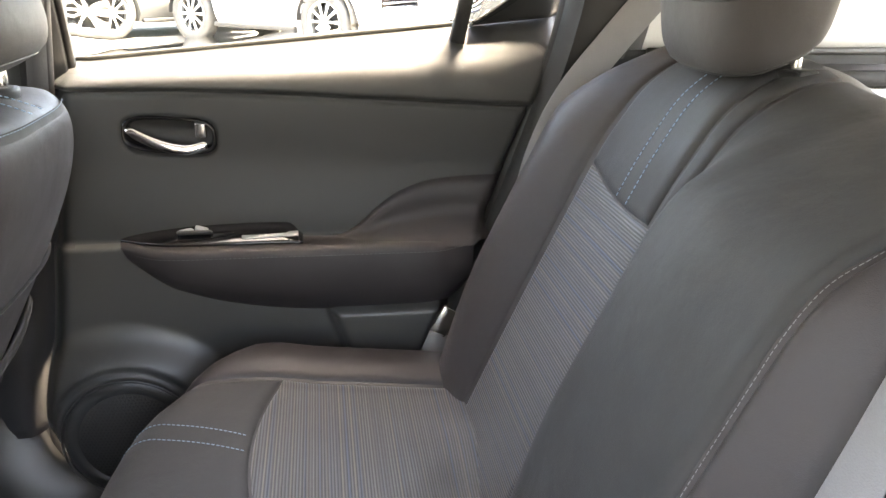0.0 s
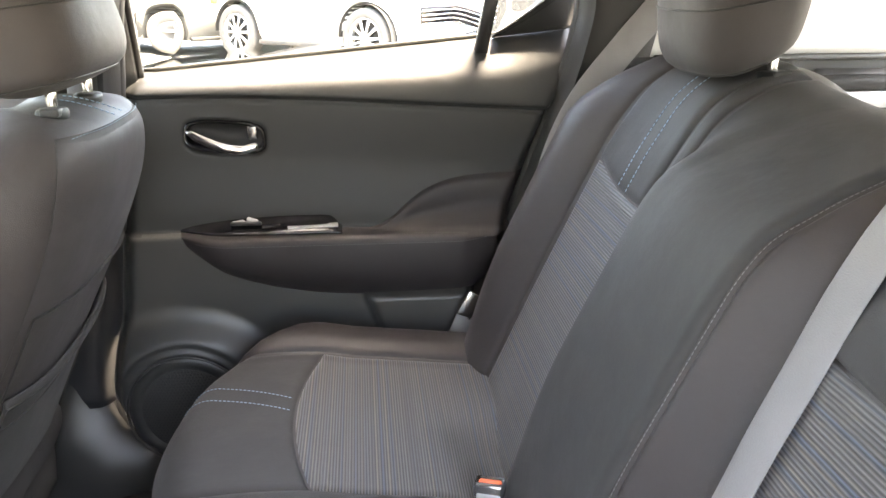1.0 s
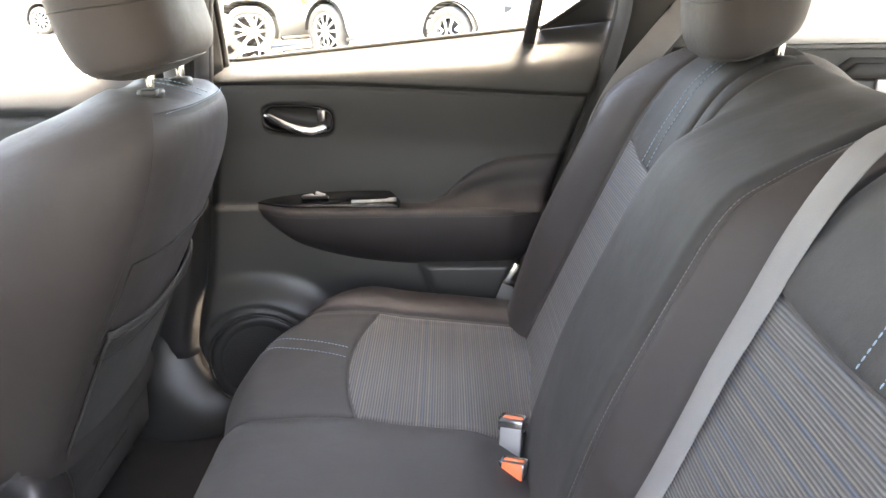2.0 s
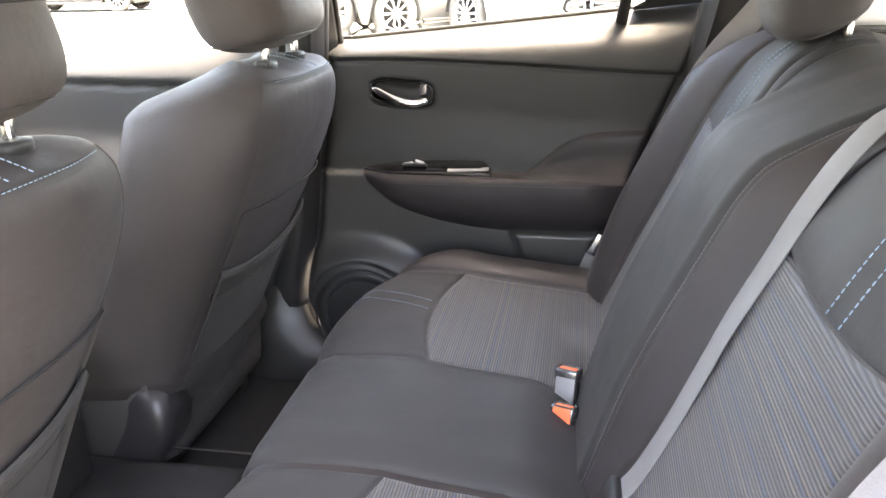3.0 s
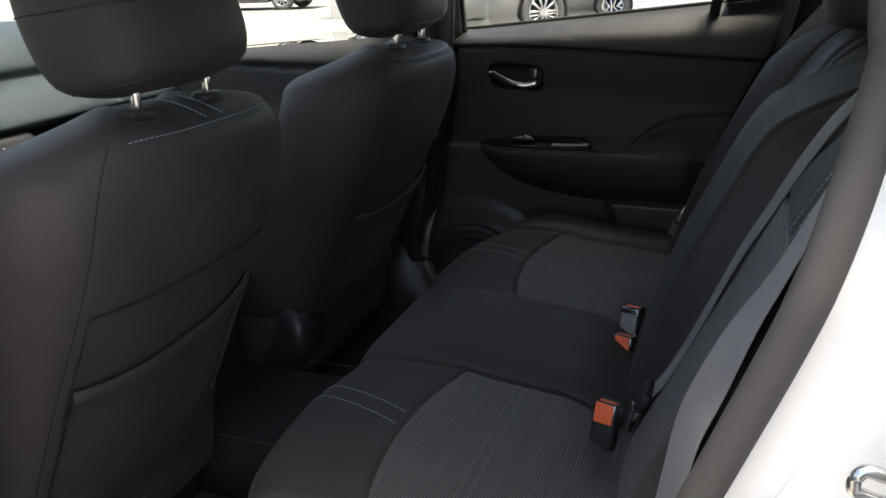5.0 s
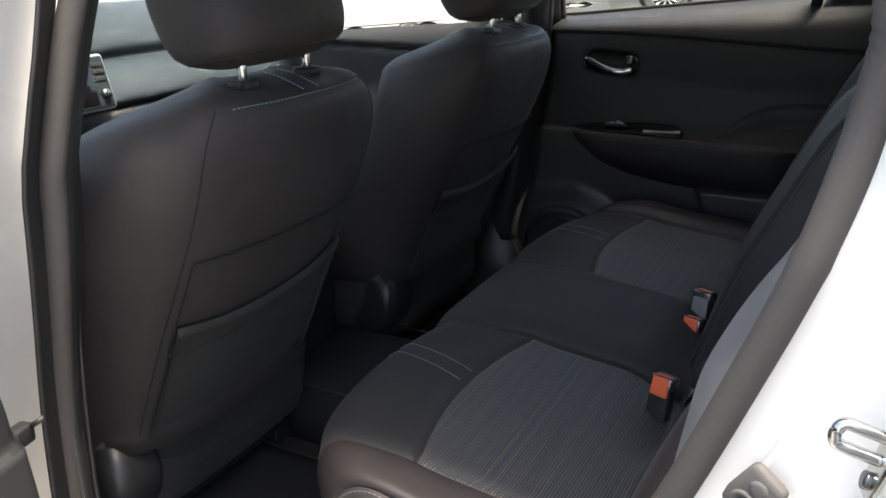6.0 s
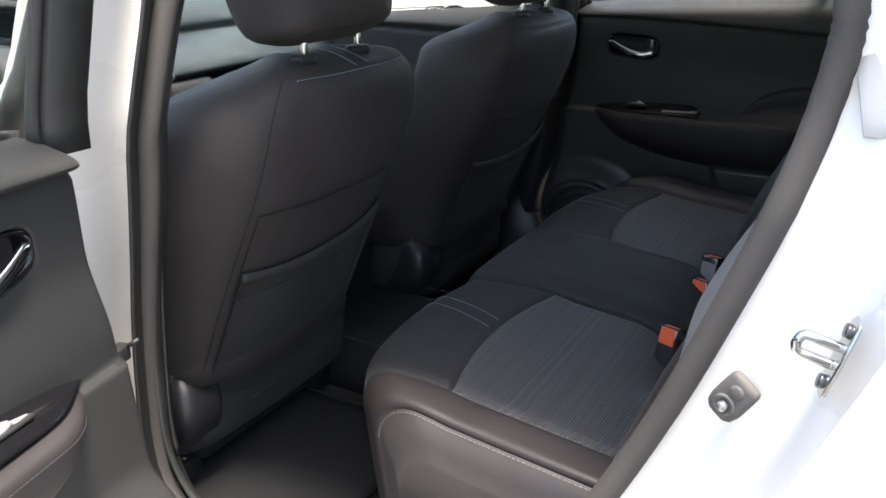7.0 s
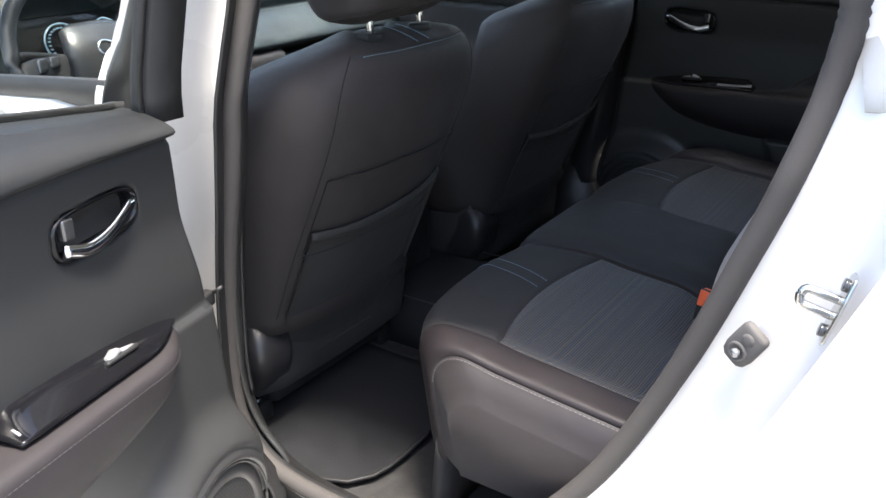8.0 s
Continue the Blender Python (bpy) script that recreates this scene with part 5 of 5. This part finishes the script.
def steering_wheel():
    w = thing("steering_wheel", "dark leather steering wheel with spoke buttons", "steering wheel")
    m = pose(-0.93, -0.438, 1.022, 0, -24, 0)
    R = 0.182
    part("rim", placed(tube([(0, R * math.cos(t), R * math.sin(t) * (0.97 if math.sin(t) > 0 else 0.93)) for t in (2 * math.pi * k / 72 for k in range(72))], 0.0155, 14, True), m), "recliner", w)
    part("hub", placed(rounded_block([(0, 0, -0.075, 0.006, 0.03, 0), (0.008, 0, -0.062, 0.016, 0.058, 0), (0.012, 0, 0, 0.024, 0.078, 0), (0.008, 0, 0.055, 0.018, 0.070, 0), (0, 0, 0.068, 0.006, 0.045, 0)], 32), m), "recliner", w)
    part("badge", placed(tube([(0.034, 0.017 * math.cos(t), 0.017 * math.sin(t)) for t in (2 * math.pi * k / 32 for k in range(32))], 0.003, 6, True), m), "chrome", w)
    for s in (1, -1):
        part("spoke", placed(rbox((-0.002, s * 0.122, -0.012), (0.022, 0.10, 0.048), 0.010, 3), m), "trim_dark", w)
        for k in range(2):
            for j in range(2):
                part("button", placed(rbox((0.010, s * (0.106 + 0.026 * j), 0.0 - 0.020 * k), (0.006, 0.020, 0.014), 0.002, 2), m), "dark_silver", w)
    part("lower_spoke", placed(rbox((-0.002, 0, -0.12), (0.018, 0.045, 0.10), 0.008, 3), m), "recliner", w)
    part("column", placed(tube([(-0.02, 0, -0.01), (-0.20, 0, -0.02)], 0.045, 20), m), "trim_dark", w)
    part("indicator_stalk", placed(tube([(-0.05, -0.03, 0.01), (-0.045, -0.12, 0.03), (-0.04, -0.17, 0.035)], 0.009, 10), m), "trim_dark", w)
    return w


steering_wheel()

console = thing("centre_console", "black centre console between the front seats", "console")
part("console_body", rbox((-0.72, 0.0, 0.52), (0.52, 0.20, 0.30), 0.04, 4), "trim_dark", console)
part("armrest_lid", rbox((-0.56, 0.0, 0.685), (0.24, 0.19, 0.05), 0.02, 4), "armcloth", console)

# ---------------------------------------------------------------- rear quarter trim and cargo side
for _s in (1, -1):
    q = thing("quarter_trim", "light grey rear pillar trim above a ribbed black cargo panel", "pillar trim", "rear pillar trims")
    part("upper_trim", sheet(lambda u, v, s=_s: (0.560 + 0.62 * u - 0.10 * v * (1 - u) * (1 if u < 0.5 else 0.3), s * ((0.715 if s > 0 else 0.665) - 0.02 * math.sin(math.pi * u) - 0.16 * v), 1.118 + 0.36 * v), 30, 16, 0.006), "beige", q)
    part("cargo_panel", sheet(lambda u, v, s=_s: (0.60 + 0.72 * u, s * ((0.700 if s > 0 else 0.650) - 0.035 * ss(0.75, 0.95, v) + 0.006 * math.exp(-((v - 0.90) / 0.02) ** 2)), 0.50 + 0.622 * v), 20, 60, 0.006), "trim", q)
    bar = part("shelf_bracket", loft([[(x, _s * (0.672 - d), z0), (x, _s * (0.650 - d), z0 + 0.003), (x, _s * (0.648 - d), z1 - 0.003), (x, _s * (0.672 - d), z1)] for x, z0, z1, d in ((0.930, 1.066, 1.072, 0.0), (0.958, 1.064, 1.092, 0.006), (1.15, 1.060, 1.091, 0.006), (1.32, 1.058, 1.088, 0.006))]), "trim", q)
    # solid dark block behind the bracket: the gap's shade put into its colour
    part("bracket_shadow_gap", loft([[(x, _s * 0.676, z0), (x, _s * 0.658, z0), (x, _s * 0.658, z1), (x, _s * 0.676, z1)] for x, z0, z1 in ((0.918, 1.058, 1.076), (0.950, 1.052, 1.100), (1.33, 1.05, 1.097))]), "trim_dark", bar)
    # raised dark box; only its colour gives the shade of a recess
    part("recess", rbox((1.14, _s * 0.664, 1.018), (0.40, 0.016, 0.090), 0.006, 3), "trim_dark", q)
    lamp = part("lamp_base", rbox((1.040, _s * 0.655, 1.048), (0.088, 0.012, 0.030), 0.004, 3), "silver", q)
    part("lens", rbox((1.040, _s * 0.647, 1.048), (0.076, 0.010, 0.024), 0.004, 3), "glass", lamp, "clear cargo lamp lens")
    part("top_moulding", ribbon([(0.66 + 0.66 * k / 8, _s * 0.662, 1.120) for k in range(9)], (0, 0.3, 1), 0.010, 0.010), "trim_low", q)
    part("hook", rounded_block([(0.842, _s * 0.655, 1.072, 0.006, 0.008, 0), (0.842, _s * 0.655, 1.078, 0.010, 0.012, 0), (0.842, _s * 0.655, 1.086, 0.010, 0.012, 0), (0.842, _s * 0.655, 1.092, 0.004, 0.006, 0)], 16), "trim_dark", q)
    part("lower_trim", sheet(lambda u, v, s=_s: (lerp_table(0.45 + 0.62 * v, DOOR_REAR) + 0.012 + 0.10 * u, s * ((0.660 if s > 0 else 0.615) - 0.010 * u), 0.45 + 0.62 * v), 10, 30, 0.006), "trim_dark", q)
setting("cargo_floor", sheet(lambda u, v: (0.50 + 0.95 * u, -0.70 + 1.40 * v, 0.56), 10, 10, 0.02), "carpet", "black carpeted cargo floor", "cargo floor")

# ---------------------------------------------------------------- outer body
setting("ground", sheet(lambda u, v: (-400 + 800 * u, -400 + 800 * v, 0.0), 4, 4), "ground", "pale sunlit concrete of a car park", "ground", smooth=False)


def roof_z(x, y):
    return 1.555 - 0.075 * ((x - 0.15) / 0.9) ** 2 - 0.075 * abs(y / 0.56) ** 3


car = thing("hatchback_body", "white painted five-door hatchback, rear door open", "car")
part("roof_panel", sheet(lambda u, v: (-0.68 + 1.95 * u, -0.575 + 1.15 * v, roof_z(-0.68 + 1.95 * u, -0.575 + 1.15 * v)), 36, 24, 0.004), "paint", car)
part("headlining", sheet(lambda u, v: (-0.66 + 1.90 * u, -0.56 + 1.12 * v, roof_z(-0.66 + 1.90 * u, -0.56 + 1.12 * v) - 0.05), 30, 20, 0.006), "beige", car, "light grey headlining")
for _s in (1, -1):
    part("roof_rail", ribbon([(x, _s * (0.588 + 0.02 * math.sin(x)), roof_z(x, 0.56) - 0.035) for x in (-0.66 + 1.9 * k / 20 for k in range(21))], (0, 0.6, 1), 0.11, 0.05), "paint", car)
    part("a_pillar", ribbon([(-1.42, _s * 0.70, 1.00), (-1.15, _s * 0.66, 1.20), (-0.90, _s * 0.61, 1.37), (-0.66, _s * 0.585, 1.47)], (0, 1, 0), 0.07, 0.06), "trim", car)

    def quarter(u, v, s=_s):
        z = 0.25 + 0.98 * v
        xa = max(lerp_table(max(z, 0.42), DOOR_REAR) + 0.105, 0.45)
        x = xa + (1.72 - 0.25 * ss(0.7, 1.23, z) - xa) * u
        y = 0.870 - 0.055 * ss(0.85, 1.2, z) - 0.05 * ss(0.5, 0.25, z) - 0.22 * ss(0.55, 1.0, u) ** 2
        return (x, s * y, z)
    part("quarter_panel", sheet(quarter, 24, 24, 0.004), "paint", car)

    def inner_quarter(u, v, s=_s):
        z = 0.44 + 0.80 * v
        return (lerp_table(z, DOOR_REAR) + 0.050 + 0.26 * u, s * (0.6745 - 0.20 * max(0, z - 1.05)), z)
    if _s < 0:
        part("inner_quarter_panel", sheet(inner_quarter, 10, 20, 0.003), "paint", car)

    def c_post(u, v, s=_s):
        z = 1.22 + 0.27 * v
        x = 0.710 - 0.16 * v + (0.50 - 0.12 * v) * u
        return (x, s * (0.815 - 0.75 * (z - 1.22) - 0.06 * u), z)
    part("c_pillar_panel", sheet(c_post, 12, 10, 0.004), "paint", car)

    def fender(u, v, s=_s):
        z = 0.24 + 0.80 * v - 0.10 * v * (1 - u)
        x = -2.45 + 1.23 * u
        return (x, s * (0.872 - 0.07 * ss(0.7, 1.0, z) - 0.24 * (1 - u) ** 2.2), z)
    part("fender", sheet(fender, 20, 16, 0.004), "paint", car)
    part("sill", ribbon([(-1.22, _s * 0.80, 0.28), (-0.6, _s * 0.81, 0.275), (0.0, _s * 0.81, 0.275), (0.55, _s * 0.80, 0.30)], (0, 0.25, 1), 0.14, 0.07), "paint", car)
for _s in (1, -1):
    part("inner_sill", sheet(lambda u, v, s=_s: (-1.40 + 1.85 * u, s * (0.700 - 0.02 * v), 0.22 + 0.17 * v), 16, 6, 0.01), "trim_low", car, "charcoal plastic sill plate")
    part("kick_panel", sheet(lambda u, v, s=_s: (-1.48 + 0.34 * u, s * 0.705, 0.30 + 0.72 * v), 6, 6, 0.01), "trim_dark", car)
part("bulkhead", sheet(lambda u, v: (-1.44 - 0.10 * v, -0.80 + 1.60 * u, 0.20 + 0.84 * v), 8, 8, 0.02), "trim_dark", car)
part("floor_pan", sheet(lambda u, v: (-1.50 + 3.1 * u, -0.78 + 1.56 * v, 0.20), 6, 6, 0.02), "under", car)
part("bonnet", sheet(lambda u, v: (-2.42 + 0.93 * u, (-0.74 + 1.48 * v) * (0.80 + 0.2 * u), 0.86 + 0.19 * u ** 0.7 - 0.05 * abs(2 * v - 1) ** 3), 20, 20, 0.004), "paint", car)
part("front_bumper", loft([[(-2.30 - 0.22 * (1 - abs(t) ** 2.5), 0.80 * t, z) for z in (0.22, 0.40, 0.60, 0.80, 0.87)] for t in (-1 + 2 * k / 20 for k in range(21))], caps=False, closed=False), "paint", car)
part("rear_bumper", loft([[(1.62 + 0.15 * (1 - abs(t) ** 2.5) - 0.05 * abs(z - 0.5), 0.76 * t, z) for z in (0.25, 0.40, 0.60, 0.80)] for t in (-1 + 2 * k / 20 for k in range(21))], caps=False, closed=False), "paint", car)
part("tailgate", sheet(lambda u, v: (1.66 - 0.06 * v, (-0.66 + 1.32 * u), 0.78 + 0.36 * v), 16, 10, 0.03), "paint", car)
_w = part("windscreen", sheet(lambda u, v: (-1.52 + 0.86 * v, (-0.69 + 1.38 * u) * (1 - 0.16 * v), 1.075 + 0.39 * v - 0.05 * (2 * u - 1) ** 2 * (1 - v)), 12, 10, 0.005), "glass", car)
_w.visible_shadow = False
_w = part("rear_window", sheet(lambda u, v: (1.60 - 0.36 * v, (-0.60 + 1.20 * u) * (1 - 0.12 * v), 1.13 + 0.31 * v), 10, 8, 0.005), "glass", car)
_w.visible_shadow = False


def wheel_set(parent, x, y, r, width, s, spokes=10):
    """A road wheel: tyre, bright rim, spokes, dark well behind."""
    rings = []
    prof = [(r * 0.66, width * 0.42), (r * 0.72, width * 0.5), (r * 0.88, width * 0.52), (r * 0.97, width * 0.44), (r, width * 0.3), (r, -width * 0.3), (r * 0.95, -width * 0.46), (r * 0.66, -width * 0.42)]
    for k in range(40):
        t = 2 * math.pi * k / 40
        rings.append([(x + a * math.cos(t), y + s * b, r + a * math.sin(t)) for a, b in prof])
    tyre = part("wheel", loft(rings, loop=True), "tyre", parent)
    rings = []
    for k in range(40):
        t = 2 * math.pi * k / 40
        rings.append([(x + a * math.cos(t), y + s * b, r + a * math.sin(t)) for a, b in ((r * 0.67, width * 0.46), (r * 0.63, width * 0.42), (r * 0.60, -width * 0.3), (r * 0.67, -width * 0.4))])
    part("rim", loft(rings, loop=True), "alloy", tyre)
    part("brake_well", loft([[(x + a * math.cos(2 * math.pi * k / 24), y + s * width * 0.05, r + a * math.sin(2 * math.pi * k / 24)) for k in range(24)] for a in (0.01, r * 0.62)], caps=True), "under", tyre, smooth=False)
    for k in range(spokes):
        t = 2 * math.pi * k / spokes
        dvec = Vector((math.cos(t), 0, math.sin(t)))
        wv = Vector((-math.sin(t), 0, math.cos(t)))
        c = Vector((x, y + s * width * 0.40, r))
        R = []
        for a, h in ((0.08, 0.035), (0.35, 0.026), (0.64, 0.040)):
            p = c + dvec * (r * a) - Vector((0, s * 0.012 * a, 0))
            R.append([p + wv * r * h * 1.6, p + wv * r * h * 1.2 + Vector((0, s * 0.016, 0)), p - wv * r * h * 1.2 + Vector((0, s * 0.016, 0)), p - wv * r * h * 1.6, p - Vector((0, s * 0.02, 0))])
        part("spoke", loft(R), "alloy", tyre)
    part("hub_cap", loft([[(x + a * math.cos(2 * math.pi * k / 16), y + s * b, r + a * math.sin(2 * math.pi * k / 16)) for k in range(16)] for a, b in ((r * 0.16, width * 0.38), (r * 0.14, width * 0.46), (r * 0.05, width * 0.47))]), "alloy", tyre)
    return tyre


for _s in (1, -1):
    for _x in (-1.78, 0.92):
        wheel_set(car, _x, _s * 0.765, 0.316, 0.205, _s)


def parked_car(name, label, paint, length, width, height, base, clear, r, at, heading, boxy=0.5):
    """A parked vehicle along +x from its own middle: lower body with wheel arches, cabin, panes, wheels, lamps."""
    c = thing(name, label, "parked car", "parked cars")
    hl, hw = length / 2, width / 2
    belt = height * 0.58
    rings = []
    n = 72
    wx = (-base / 2, base / 2)
    for k in range(n + 1):
        t = -1 + 2 * k / n
        x = hl * t
        taper = (1 - 0.22 * abs(t) ** 6)
        top = belt - 0.10 * ss(0.35, 1.0, -t) - (0.22 - 0.15 * boxy) * ss(0.40, 1.0, t)
        low = clear + 0.10 * ss(0.82, 1.0, abs(t))
        for a in wx:
            d = abs(x - a)
            if d < r * 1.16:
                low = max(low, r + math.sqrt(max(0, (r * 1.16) ** 2 - d * d)) * 1.0)
        w = hw * taper
        ring = []
        for yy, zz in ((0.90, 0.0), (0.99, 0.18), (1.0, 0.5), (0.985, 0.8), (0.93, 0.96), (0.80, 1.0)):
            ring.append((x, w * yy, low + (top - low) * zz))
        ring += [(a, -b, z) for a, b, z in reversed(ring)]
        rings.append(ring)
    body = sharpen(part("body", loft(rings), paint, c), 40)
    cab = []
    for t, k in ((-0.90 + 0.08 * (1 - boxy), 0.02), (-0.80, 0.75), (-0.62, 0.97), (-0.1, 1.0), (0.18, 0.93), (0.48, 0.02)):
        x = hl * t
        z0 = belt - 0.06
        z1 = z0 + (height - z0) * k
        ring = [(x, hw * 0.90, z0), (x, hw * 0.86, z0 + (z1 - z0) * 0.5), (x, hw * (0.76), z1 - 0.04 * k), (x, hw * 0.60, z1)]
        cab.append(ring + [(a, -b, z) for a, b, z in reversed(ring)])
    part("cabin", loft(cab), paint, c)
    for s in (1, -1):
        for a, b in ((-0.66, -0.36), (-0.33, -0.03), (0.0, 0.26)):
            part("side_window", sheet(lambda u, v: (hl * (a + (b - a) * u) - 0.10 * v * (a >= 0), s * (hw * (0.905 - 0.10 * v) + 0.004), belt - 0.02 + (height - belt - 0.12) * v * (1 - 0.25 * u * (a >= 0))), 4, 4, 0.004), "gloss", c)
        for x in wx:
            wheel_set(c, x, s * (hw - 0.12), r, 0.23, s, 10)
            part("arch_liner", loft([[(x + r * 1.16 * math.cos(q), s * (hw * yy), r + r * 1.16 * math.sin(q)) for q in (math.pi * j / 16 for j in range(17))] for yy in (0.985, 0.60)], caps=False, closed=False), "under", c)
        part("headlamp", rbox((hl * 0.93, s * hw * 0.72, belt * 0.80), (0.22, 0.34, 0.16), 0.05, 3), "glass", c)
        part("tail_lamp", rbox((-hl * 0.95, s * hw * 0.78, belt * 0.88), (0.14, 0.24, 0.26), 0.04, 3), "red", c)
        part("side_step", rbox((0, s * hw * 0.97, clear + 0.02), (base - 2.5 * r, 0.10, 0.07), 0.02, 2), "under", c)
        part("door_mirror", rbox((hl * 0.30, s * (hw + 0.09), belt + 0.06), (0.12, 0.20, 0.14), 0.04, 3), paint, c)
    part("underbody", rbox((0, 0, (clear + 0.80) / 2), (length * 0.88, width - 0.52, 0.80 - clear), 0.03, 2), "under", c)
    part("grille", rbox((hl * 0.985, 0, belt * 0.66), (0.10, width * 0.52, 0.26), 0.03, 2), "gloss", c)
    for k in range(4):
        part("grille_bar", rbox((hl * 0.985 + 0.055, 0, belt * 0.56 + 0.06 * k), (0.02, width * 0.50, 0.022), 0.006, 2), "chrome", c)
    part("number_plate_bar", rbox((-hl * 0.985 - 0.02, 0, belt * 0.60), (0.03, 0.52, 0.12), 0.008, 2), "silver", c)
    c.matrix_world = Matrix.Translation((at[0], at[1], 0)) @ Matrix.Rotation(radians(heading), 4, "Z")
    return c


M["paint_silver"] = material("silver_car_paint", (0.17, 0.168, 0.155), 0.4, metal=0.2, vary=0.04, coat=0.4)
M["paint_grey"] = material("dark_grey_car_paint", (0.06, 0.065, 0.07), 0.3, metal=0.2, vary=0.06, coat=0.8)
M["paint_black"] = material("black_car_paint", (0.012, 0.014, 0.016), 0.25, vary=0.1, coat=0.8)
parked_car("silver_suv", "parked silver sport utility car on pale concrete", "paint_silver", 4.55, 1.85, 1.70, 2.70, 0.24, 0.40, (-2.45, 14.47), 40, 0.6)
parked_car("white_suv", "parked white four-wheel-drive car on pale concrete", "paint", 3.9, 1.75, 1.85, 2.56, 0.27, 0.41, (-0.18, 12.50), -40, 0.7)
parked_car("black_pickup", "parked black four-wheel-drive car facing the lot", "paint_black", 4.9, 1.95, 1.90, 2.85, 0.27, 0.40, (3.9, 13.4), -110, 0.8)
parked_car("dark_suv", "parked dark green-grey sport utility car far across the lot", "paint_grey", 4.6, 1.85, 1.70, 2.70, 0.24, 0.365, (-14.6, 22.3), 8, 0.6)
parked_car("grey_hatchback", "parked silver-grey hatchback behind a white post", "paint_silver", 4.2, 1.75, 1.50, 2.55, 0.20, 0.32, (-8.0, 19.9), -12, 0.4)
parked_car("charcoal_saloon", "parked charcoal car at the back of the lot", "paint_grey", 4.5, 1.80, 1.48, 2.65, 0.20, 0.33, (-5.6, 18.3), 12, 0.3)
post = thing("white_post", "white painted round post standing on the concrete", "post")
part("shaft", tube([(-9.2, 17.6, 0), (-9.2, 17.6, 1.2), (-9.2, 17.6, 2.6)], 0.17, 24), "paint", post)
